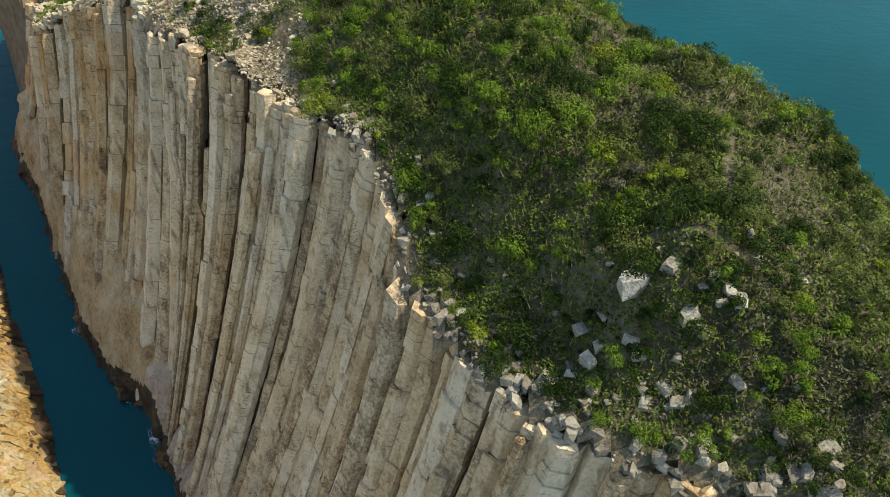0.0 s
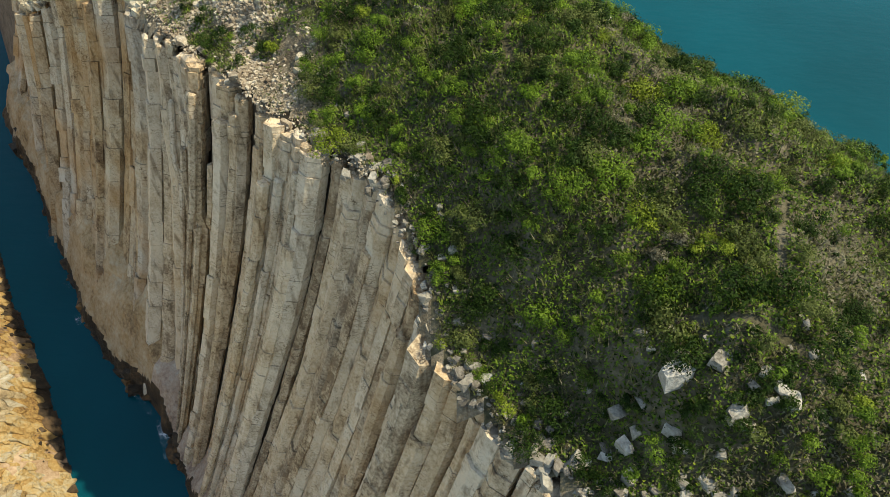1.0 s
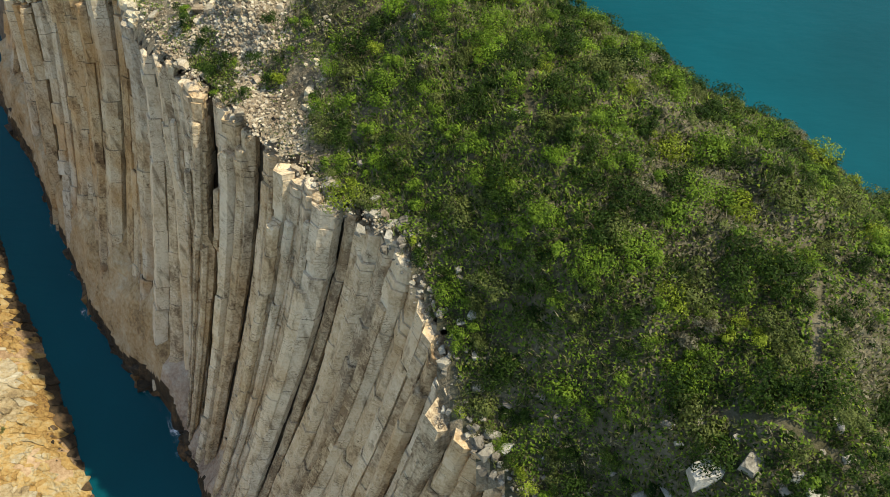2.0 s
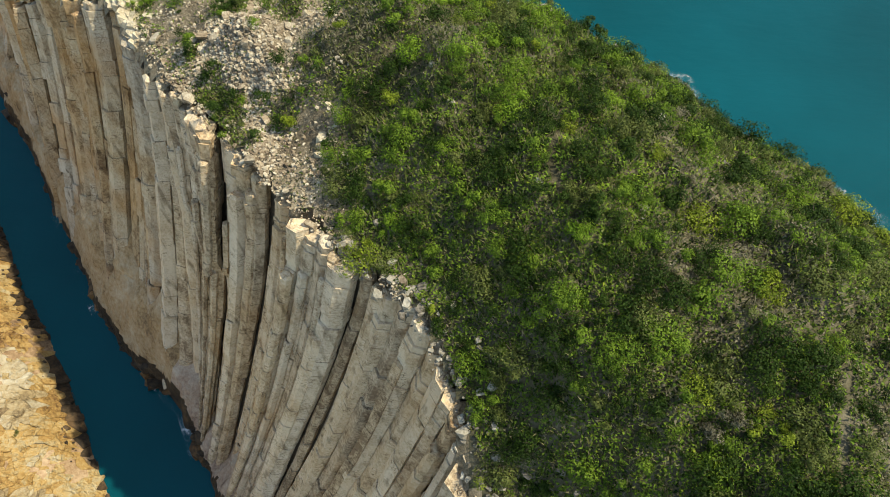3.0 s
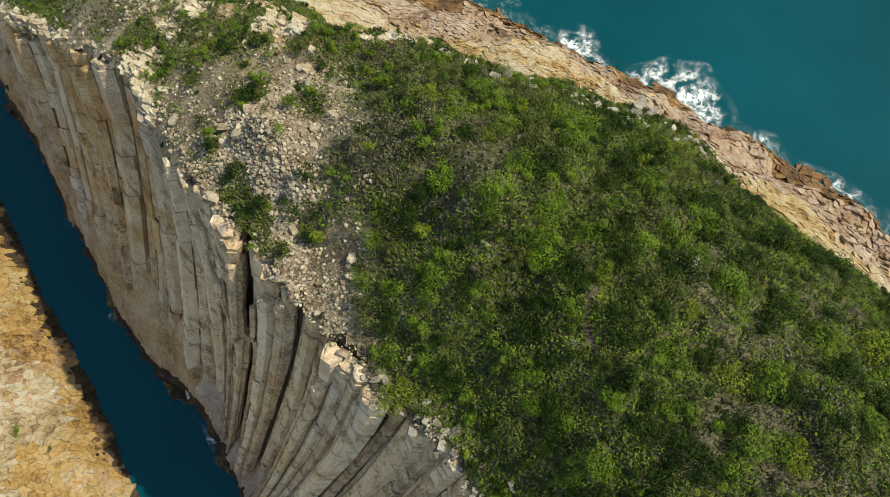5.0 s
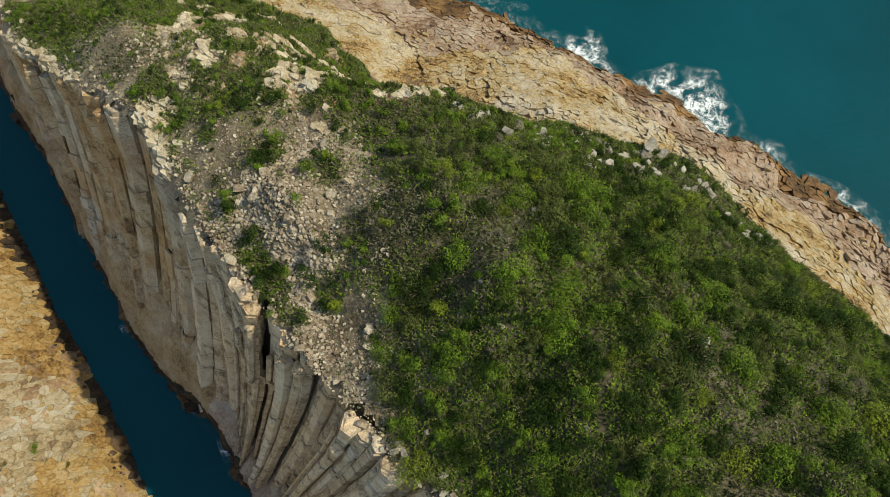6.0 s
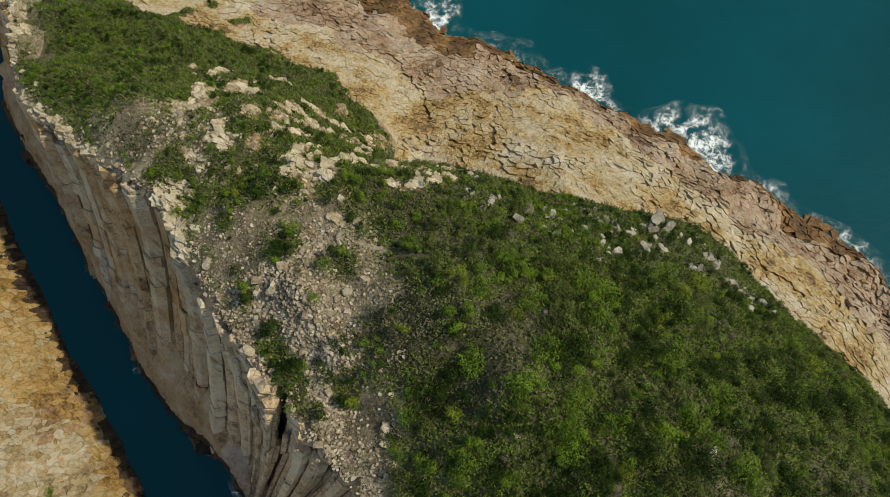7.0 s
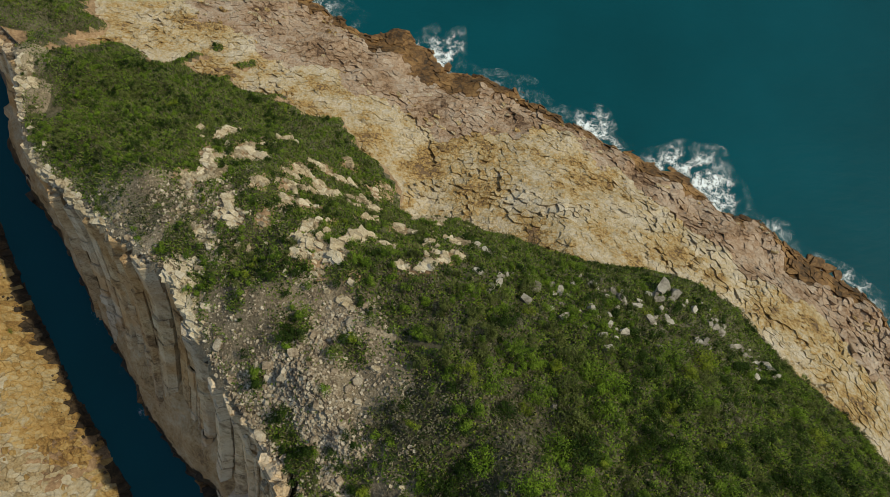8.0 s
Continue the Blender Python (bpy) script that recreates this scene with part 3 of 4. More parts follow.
def block_geometry(poly, cx, cy, z, gx, gy, rise, tilt, gap, edge=0.07):
    """A slab with a rounded upper edge over a cell: points and triangles-to-quads faces."""
    n = len(poly)
    V = []
    for lift, shrink in ((-0.9, 1.0 - gap), (rise - 1.3 * edge, 1.0 - gap), (rise, 1.0 - edge - gap)):
        for x, y in poly:
            dx, dy = (x - cx) * shrink, (y - cy) * shrink
            V.append((cx + dx, cy + dy, z + gx * dx + gy * dy + lift + tilt[0] * dx + tilt[1] * dy))
    F = [(r * n + k, r * n + (k + 1) % n, (r + 1) * n + (k + 1) % n, (r + 1) * n + k) for r in (0, 1) for k in range(n)]
    F.append(tuple(2 * n + k for k in range(n)))
    return V, F


# dark clefts worn into the beds
CLEFTS = [[(-17, 112), (-14, 107.5), (-11.6, 103.5), (-11, 98.5)], [(-1.6, 96.6), (-1.2, 93)], [(21, 84), (22.5, 80.5)], [(36, 75), (40, 71)]]


def cracked_bed(owner, rng, box, size, height, inside, loose_mat, tidal_line, pick, rough_amount, seed, name, dark_edge=None, block_mat=SHORE_ROCK, gaps=(0.0, 0.0, 0.01, 0.03, 0.08), least=0.06, low_mats=None, low_line=-9.0):
    low_mats = low_mats or (block_mat, loose_mat)
    pts = []
    x0, x1, y0, y1 = box
    row, y = 0, y0
    while y < y1:
        x = x0 + (row % 2) * size / 2
        while x < x1:
            if rng.random() > 0.22 + 0.3 * float(np.sin(x * 0.31 + 2 * np.sin(y * 0.17)) * np.sin(y * 0.27 + seed)):
                pts.append((x + rng.uniform(-0.48, 0.48) * size, y + rng.uniform(-0.48, 0.48) * size))
            x += size
        y += size * 0.87
        row += 1
    P = np.array(pts)
    wanted = inside(P[:, 0], P[:, 1])
    e = 0.5
    Z = height(P[:, 0], P[:, 1])
    GX = np.clip((height(P[:, 0] + e, P[:, 1]) - height(P[:, 0] - e, P[:, 1])) / (2 * e), -1.3, 1.3)
    GY = np.clip((height(P[:, 0], P[:, 1] + e) - height(P[:, 0], P[:, 1] - e)) / (2 * e), -1.3, 1.3)
    # steps between groups of blocks, along the beds
    step = fbm_grid(P[:, 0], P[:, 1], 0.13, 4, seed)
    step = np.round(step * 3) / 3 * 0.7 + step * 0.3
    broken = fbm_grid(P[:, 0], P[:, 1], 0.16, 4, seed + 7.0)
    low = Z < low_line + 3.5 * fbm_grid(P[:, 0], P[:, 1], 0.09, 3, seed + 9.0)
    cleft = np.full(len(P), 99.0)
    for line in CLEFTS:
        cleft = np.minimum(cleft, np.abs(side_of(line, P[:, 0], P[:, 1])[0]))
    allV, allF, allM, base, made = [], [], [], 0, 0
    for poly, (x, y), z, gx, gy, st, cl, bk, lw in zip(voronoi_cells(pts, size * 2.1, wanted), pts, Z, GX, GY, step, cleft, broken, low):
        if len(poly) < 3:
            continue
        poly = warp_cell(poly)
        br = min(1.0, max(least, 0.42 + 0.95 * bk))
        rise = rough_amount * st + br * (rng.uniform(-0.1, 0.1) + rng.choice((0, 0, 0, 0, -0.26, 0.24)))
        tilt = (br * rng.uniform(-0.36, 0.36), br * rng.uniform(-0.36, 0.36))
        if cl < 0.6:
            rise -= 0.5
        wet = z + rise < tidal_line + 1.6 * st
        V, F = block_geometry(poly, x, y, z, gx, gy, rise, tilt, br * rng.choice(gaps), max(0.008, 0.08 * br * rng.random()))
        if pick(x, y) and made < 290:
            made += 1
            part("rock_block", mesh_from("rock_block", V, F, (dark_edge or TIDAL) if wet else low_mats[0] if lw else block_mat), owner)
        else:
            allV += V
            allF += [tuple(base + i for i in f) for f in F]
            allM += [(1 if dark_edge is None or z + rise > 1.6 + st else 2) if wet else 3 if lw else 0] * len(F)
            base += len(V)
    me = bpy.data.meshes.new(name)
    me.from_pydata(allV, [], allF)
    me.materials.append(loose_mat)
    me.materials.append(dark_edge or TIDAL)
    me.materials.append(dark_edge or TIDAL)
    me.materials.append(low_mats[1])
    me.polygons.foreach_set("material_index", allM)
    ob = part(name, me, owner, "bed of cracked rock blocks")
    ob["kind"] = "stuff"


def shore_inside(X, Y):
    h, d, arc, over = land_height(X, Y)
    return (over < 1.6) & (shore_height(X, Y) > -1.6) & (d > 1) & (X < 75) & (shore_height(X, Y) < 32.5)


cracked_bed(ground, random.Random(3), (-95, 75, 55, 150), 0.8, shore_height, shore_inside, SHORE_LOOSE, 2.3,
            lambda x, y: -14 < x < 22 and 84 < y < 106, 0.45, 2.0, "rock_field", low_mats=(PINK_BLOCK, PINK_FIELD), low_line=9.0)
cracked_bed(shelf, random.Random(4), (-100, -30, 2, 110), 0.85, shelf_height,
            lambda X, Y: (shelf_height(X, Y) > -1.5) & (shelf_height(X, Y) < 19), PALE_SHELF_FIELD, 1.5,
            lambda x, y: -68 < x < -50 and 40 < y < 58, 0.4, 6.0, "rock_field", DARK_TIDAL, PALE_SHELF_BLOCK, (0.0, 0.03, 0.05, 0.08), 0.6, (SHELF_BLOCK, SHELF_ROCK), 6.0)


# ---- plants ----
def leaf_material(name, dark, mid, light, rough=0.55):
    """Leaves: colour varies from leaf to leaf and over patches, and light shines through a little."""
    m = bpy.data.materials.new(name)
    m.use_nodes = True
    nt = m.node_tree
    n, link = nt.nodes, nt.links.new
    b = n["Principled BSDF"]
    b.inputs["Roughness"].default_value, b.inputs["Specular IOR Level"].default_value = rough, 0.1
    geo = n.new("ShaderNodeNewGeometry")
    t = n.new("ShaderNodeTexNoise")
    t.inputs["Scale"].default_value, t.inputs["Detail"].default_value = 0.5, 3.0
    link(geo.outputs["Position"], t.inputs["Vector"])
    add = n.new("ShaderNodeMath")
    add.operation = "MULTIPLY_ADD"
    link(geo.outputs["Random Per Island"], add.inputs[0])
    add.inputs[1].default_value = 0.36
    # sprig-size noise: light and shade of a bush's lobes put into leaf colour
    sprig = n.new("ShaderNodeTexNoise")
    sprig.inputs["Scale"].default_value, sprig.inputs["Detail"].default_value = 1.9, 2.0
    link(geo.outputs["Position"], sprig.inputs["Vector"])
    wide = n.new("ShaderNodeMath")
    wide.operation = "MULTIPLY_ADD"
    wide.inputs[1].default_value, wide.inputs[2].default_value = 1.0, -0.63
    link(t.outputs["Fac"], wide.inputs[0])
    lobe_shade = n.new("ShaderNodeMath")
    lobe_shade.operation = "MULTIPLY_ADD"
    lobe_shade.inputs[1].default_value = 1.7
    link(sprig.outputs["Fac"], lobe_shade.inputs[0])
    link(wide.outputs[0], lobe_shade.inputs[2])
    link(lobe_shade.outputs[0], add.inputs[2])
    cr = n.new("ShaderNodeValToRGB")
    el = cr.color_ramp.elements
    el.new(0.5)
    for e, (p, c) in zip(el, ((0.42, dark), (0.8, mid), (1.15, light))):
        e.position, e.color = p, (*c, 1)
    link(add.outputs[0], cr.inputs[0])
    link(cr.outputs[0], b.inputs["Base Color"])
    tr = n.new("ShaderNodeBsdfTranslucent")
    link(cr.outputs[0], tr.inputs["Color"])
    mix = n.new("ShaderNodeMixShader")
    mix.inputs[0].default_value = 0.30
    link(b.outputs[0], mix.inputs[1])
    link(tr.outputs[0], mix.inputs[2])
    link(mix.outputs[0], n["Material Output"].inputs["Surface"])
    return m


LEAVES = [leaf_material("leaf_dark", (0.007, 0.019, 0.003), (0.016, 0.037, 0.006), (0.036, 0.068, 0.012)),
          leaf_material("leaf_green", (0.026, 0.055, 0.009), (0.078, 0.140, 0.017), (0.155, 0.240, 0.031)),
          leaf_material("leaf_olive", (0.032, 0.045, 0.012), (0.076, 0.098, 0.027), (0.140, 0.168, 0.053)),
          leaf_material("leaf_yellow", (0.062, 0.092, 0.010), (0.138, 0.188, 0.021), (0.230, 0.290, 0.037)),
          leaf_material("leaf_lime", (0.050, 0.100, 0.010), (0.108, 0.195, 0.020), (0.190, 0.295, 0.035)),
          leaf_material("leaf_dry", (0.055, 0.052, 0.034), (0.122, 0.115, 0.077), (0.210, 0.198, 0.140), 0.8)]
STEM = material("stem_bark", [(0.3, (0.05, 0.04, 0.03)), (0.7, (0.16, 0.13, 0.10))], 3.0, 20.0, 0.9, 0.2, 20.0)
GRASS = leaf_material("grass_blades", (0.045, 0.056, 0.018), (0.115, 0.122, 0.042), (0.235, 0.222, 0.115), 0.7)


def leaf_cloud(rng, count, leaf, lobes, flat):
    """Small three-cornered leaves over a few uneven lobes: count x 3 points, for a plant about 2 m across and resting on z = 0."""
    g = np.random.default_rng(rng.randrange(10 ** 6))
    lobe = np.array([(rng.uniform(-0.55, 0.55), rng.uniform(-0.55, 0.55), rng.uniform(0.2, 0.7) * flat, rng.uniform(0.3, 0.58)) for _ in range(lobes)] + [(0, 0, 0.35 * flat, 0.7)])
    pick = lobe[g.integers(0, len(lobe), count)]
    th, u = g.uniform(0, 6.283, count), g.uniform(-0.2, 1.0, count)
    h = np.sqrt(1 - u * u)
    nrm = np.stack([h * np.cos(th), h * np.sin(th), u], 1)
    rr = pick[:, 3] * (1.0 - 0.35 * g.random(count) ** 2) * np.where(g.random(count) < 0.14, 1.15, 1.0)
    p = pick[:, :3] + nrm * rr[:, None] * np.array([1, 1, flat])
    nrm = nrm + np.stack([g.uniform(-0.5, 0.5, count), g.uniform(-0.5, 0.5, count), g.uniform(-0.3, 0.6, count)], 1)
    nrm /= np.linalg.norm(nrm, axis=1)[:, None]
    t = np.cross(nrm, g.normal(size=(count, 3)))
    t /= np.linalg.norm(t, axis=1)[:, None]
    b = np.cross(nrm, t)
    ln, wd = leaf * g.uniform(0.7, 1.4, count)[:, None], leaf * g.uniform(0.4, 0.75, count)[:, None]
    V = np.stack([p - t * ln * 0.6 - b * wd, p + t * ln, p - t * ln * 0.6 + b * wd], 1)
    V[..., 2] = np.maximum(V[..., 2], 0.02)
    return V


def stems_mesh(rng):
    V, F = [], []
    for _ in range(5):
        a, ln = rng.uniform(0, 6.28), rng.uniform(0.5, 0.8)
        tip = Vector((math.cos(a) * 0.45, math.sin(a) * 0.45, ln * 0.8))
        k = len(V)
        for c, r in ((Vector((0, 0, -0.15)), 0.045), (tip * 0.5 + Vector((0, 0, 0.08)), 0.03), (tip, 0.012)):
            V += [c + Vector((r * math.cos(j * 2.0944), r * math.sin(j * 2.0944), 0)) for j in range(3)]
        F += [(k + r * 3 + j, k + r * 3 + (j + 1) % 3, k + r * 3 + 3 + (j + 1) % 3, k + r * 3 + 3 + j) for r in (0, 1) for j in range(3)]
    return mesh_from("branch_frame", V, F, STEM)


def surface_z(X, Y):
    """Height of the ground sheet's own surface, uneven as it was built."""
    Z, d, arc, over = land_height(X, Y)
    return uneven(Z, over, X, Y), d, arc, over


rng = random.Random(21)
SHRUB_FORMS = [leaf_cloud(rng, rng.choice((290, 330, 370)), rng.uniform(0.10, 0.13), rng.choice((3, 4, 5, 6)), rng.uniform(0.7, 1.1)) for _ in range(9)]
SHRUB_FORMS += [leaf_cloud(rng, 1000, rng.uniform(0.055, 0.066), rng.choice((7, 9, 11)), rng.uniform(0.7, 1.0)) for _ in range(4)]
STEM_FORM = stems_mesh(rng)
NAMES = ("dark green", "green", "olive", "yellow-green", "bright lime green", "dry grey-brown")
MIX = (0.27, 0.37, 0.23, 0.06, 0.03, 0.04)


def dry_spot(X, Y):
    """1 in the middle of the brown, dry hollow between the knoll and the scree."""
    return np.exp(-(((X + 37) / 6.5) ** 2 + ((Y - 79) / 3.6) ** 2) * (1 + 0.4 * fbm_grid(X, Y, 0.3, 2, 55.0)))


def plant_places(count, seed, box):
    g = np.random.default_rng(seed)
    X, Y = g.uniform(box[0], box[1], count), g.uniform(box[2], box[3], count)
    Z, d, arc, over = surface_z(X, Y)
    bare = scree_share(d, arc, X, Y)
    # dry, thin patches and a trodden way over the hill
    thin = fbm_grid(X, Y, 0.11, 3, 12.0)
    near_shore = np.clip((over - 1.0) / 3.0, 0, 1)
    chance = near_shore * np.clip((d + 0.4) / 0.8, 0, 1) * (1 - 0.97 * bare) * (1 - 0.75 * dry_spot(X, Y)) * np.clip(0.95 - 0.8 * np.clip(thin, 0, 1), 0.3, 1) * (trail_distance(X, Y) > 0.28) * (ribs(X, Y) < 0.06)
    keep = (g.random(count) < chance)
    return X[keep], Y[keep], Z[keep], d[keep], bare[keep], over[keep], g


def clump_field(X, Y, seed):
    """The nearest of a scatter of bush centres: its index, how far out a point lies (1 at the bush's edge), and the centres."""
    g = np.random.default_rng(seed)
    pitch = 1.85
    nx, ny = int(140 / pitch), int(130 / pitch)
    I, J = np.meshgrid(np.arange(nx), np.arange(ny), indexing="ij")
    CX, CY = -88 + (I + g.uniform(0.0, 1.0, I.shape)) * pitch, 10 + (J + g.uniform(0.0, 1.0, I.shape)) * pitch
    R = 0.75 + 0.9 * g.random(I.shape) ** 1.8
    ci, cj = ((X + 88) / pitch).astype(int), ((Y - 10) / pitch).astype(int)
    best, which = np.full(len(X), 9.0), np.zeros(len(X), int)
    for di in (-1, 0, 1):
        for dj in (-1, 0, 1):
            i, j = np.clip(ci + di, 0, nx - 1), np.clip(cj + dj, 0, ny - 1)
            q = np.hypot(X - CX[i, j], Y - CY[i, j]) / R[i, j]
            m = q < best
            best, which = np.where(m, q, best), np.where(m, i * ny + j, which)
    return which, best, CX.ravel(), CY.ravel(), R.ravel()


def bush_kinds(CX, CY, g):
    """Which leaf each bush bears: dark bushes thicken eastward, a darker mix that also carries that slope's shade;
    bright ones stand singly, low olive growth lies between.
    """
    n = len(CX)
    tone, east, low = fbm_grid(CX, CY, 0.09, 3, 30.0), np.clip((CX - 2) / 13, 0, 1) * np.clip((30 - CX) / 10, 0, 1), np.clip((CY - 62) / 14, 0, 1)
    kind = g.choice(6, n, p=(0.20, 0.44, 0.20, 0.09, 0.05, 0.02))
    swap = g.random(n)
    # the eastern slope's deeper shade is partly put into this darker leaf mix
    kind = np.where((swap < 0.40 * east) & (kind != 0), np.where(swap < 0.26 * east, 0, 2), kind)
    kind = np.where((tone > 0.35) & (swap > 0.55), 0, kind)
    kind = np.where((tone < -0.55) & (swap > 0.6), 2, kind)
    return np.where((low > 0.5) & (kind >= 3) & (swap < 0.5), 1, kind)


def lowness(X, Y):
    """0 under tall bushes, 1 where the growth stays low: the northern brow and the open eastern slope."""
    return np.maximum(np.clip((Y - 62) / 14, 0, 1), 0.75 * np.clip((X - 17 + 0.25 * (Y - 45)) / 9 + 0.5 * fbm_grid(X, Y, 0.12, 2, 95.0), 0, 1))


def plants():
    X, Y, Z, d, bare, over, g = plant_places(29000, 5, (-84, 48, 14, 134))
    which, out, CX, CY, R = clump_field(X, Y, 77)
    low = lowness(X, Y)
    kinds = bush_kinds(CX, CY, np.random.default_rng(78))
    # the largest bushes near the summit stand as plants of their own
    zone = np.unique(which[(out < 0.5) & (((X - 8) / 21) ** 2 + ((Y - 44) / 24) ** 2 < 1 + 0.5 * fbm_grid(X, Y, 0.15, 3, 88.0))])
    single = zone[np.argsort(-R[zone])[:280]]
    shared = {}
    for c in single:
        key = (9 + int(c) % 4, int(kinds[c]))
        if key not in shared:
            cl = SHRUB_FORMS[key[0]]
            shared[key] = mesh_np("foliage", cl.reshape(-1, 3), np.arange(cl.shape[0] * 3).reshape(-1, 3), (LEAVES[key[1]],))
        ob = thing("shrub", None, f"{NAMES[key[1]]} leafy wild shrub rooted in hillside soil", "shrub", "wild shrubs on the hill")
        z = float(surface_z(CX[c:c + 1], CY[c:c + 1])[0][0])
        ob.matrix_basis = pose(CX[c], CY[c], z - 0.05, 0, 0, float(c * 77 % 360)) @ Matrix.Scale(float(R[c]) * 1.0, 4)
        part("foliage", shared[key], ob)
        part("branch_frame", STEM_FORM, ob, "thin bare grey-brown branches")
    taken = np.isin(which, single) & (out < 0.8)
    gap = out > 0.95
    keep = ~taken & ~(gap & (g.random(len(X)) < 0.40))
    X, Y, Z, which, out, low, gap = X[keep], Y[keep], Z[keep], which[keep], out[keep], low[keep], gap[keep]
    n = len(X)
    # members of a bush heap up towards its middle
    lift = np.clip(1 - out ** 2, 0, 1) * R[which] * 1.15 * (1 - 0.55 * low)
    size = g.uniform(0.42, 0.72, n) * np.where(gap, 0.65, 1.0) * (1 - 0.3 * low)
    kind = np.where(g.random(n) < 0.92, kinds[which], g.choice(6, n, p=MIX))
    # gap members mostly dark, some dry: shade between bushes put into leaf colour
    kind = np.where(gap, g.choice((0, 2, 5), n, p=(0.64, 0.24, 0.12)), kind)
    form, spin = g.integers(0, 9, n), g.uniform(0, 6.283, n)
    chunks, mats = [], []
    for i in range(n):
        c = SHRUB_FORMS[form[i]]
        c = c[: int(len(c) * (0.85 if low[i] < 0.5 else 0.65))]
        ca, sa = math.cos(spin[i]) * size[i], math.sin(spin[i]) * size[i]
        q = np.empty(c.shape)
        q[..., 0] = c[..., 0] * ca - c[..., 1] * sa + X[i]
        q[..., 1] = c[..., 0] * sa + c[..., 1] * ca + Y[i]
        q[..., 2] = c[..., 2] * size[i] + Z[i] - 0.05 + lift[i]
        chunks.append(q)
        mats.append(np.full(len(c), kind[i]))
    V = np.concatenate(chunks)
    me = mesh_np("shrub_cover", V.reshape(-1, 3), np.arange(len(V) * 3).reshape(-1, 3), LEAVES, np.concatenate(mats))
    thing("shrub_cover", me, "dense mixed green and dry scrub over the headland", "scrub", kind="stuff")


plants()


def shelf_tufts():
    """Small green plants that root in the joints of the rock shelf."""
    for k, (x, y, size) in enumerate(SHELF_TUFTS):
        cl = SHRUB_FORMS[9 + k % 4]
        ob = thing("shrub", None, "low green shrub rooted in a joint of pale shelf rock", "shrub", "wild shrubs on the shelf")
        ob.matrix_basis = pose(x, y, float(shelf_height(np.array([x]), np.array([y]))[0]) - 0.1, 0, 0, 70.0 * k) @ Matrix.Diagonal((size, size * 0.8, size * 0.5, 1))
        part("foliage", mesh_np("foliage", cl.reshape(-1, 3), np.arange(cl.shape[0] * 3).reshape(-1, 3), (LEAVES[1 + k % 2],)), ob)
        part("branch_frame", STEM_FORM, ob, "thin bare grey-brown branches")


SHELF_TUFTS = [(-62.4, 45.2, 1.0), (-58.2, 42.8, 0.6), (-62.3, 44.6, 0.7), (-64.9, 42.9, 0.5), (-76.0, 74.4, 0.8), (-60.7, 43.4, 0.5)]
shelf_tufts()


def grass():
    """Tufts of short grass and dry twigs between the shrubs."""
    X, Y, Z, d, bare, over, g = plant_places(130000, 9, (-84, 48, 14, 134))
    n = len(X)
    V = np.zeros((n, 4, 3, 3))
    for k in range(4):
        a = g.uniform(0, 6.283, n)
        h, w, lean = g.uniform(0.25, 0.65, n), g.uniform(0.03, 0.07, n), g.uniform(0.1, 0.45, n)
        ox, oy = g.uniform(-0.25, 0.25, n), g.uniform(-0.25, 0.25, n)
        ca, sa = np.cos(a), np.sin(a)
        V[:, k, 0] = np.stack([X + ox - sa * w, Y + oy + ca * w, Z - 0.05], 1)
        V[:, k, 1] = np.stack([X + ox + sa * w, Y + oy - ca * w, Z - 0.05], 1)
        V[:, k, 2] = np.stack([X + ox + ca * lean, Y + oy + sa * lean, Z + h], 1)
    me = mesh_np("grass", V.reshape(-1, 3), np.arange(n * 12).reshape(-1, 3), (GRASS, LEAVES[5], LEAVES[2]),
                 np.repeat(g.choice(3, n, p=(0.5, 0.25, 0.25)), 4))
    thing("grass", me, "short green and straw-coloured grass tufts on soil", "grass", kind="stuff")


grass()


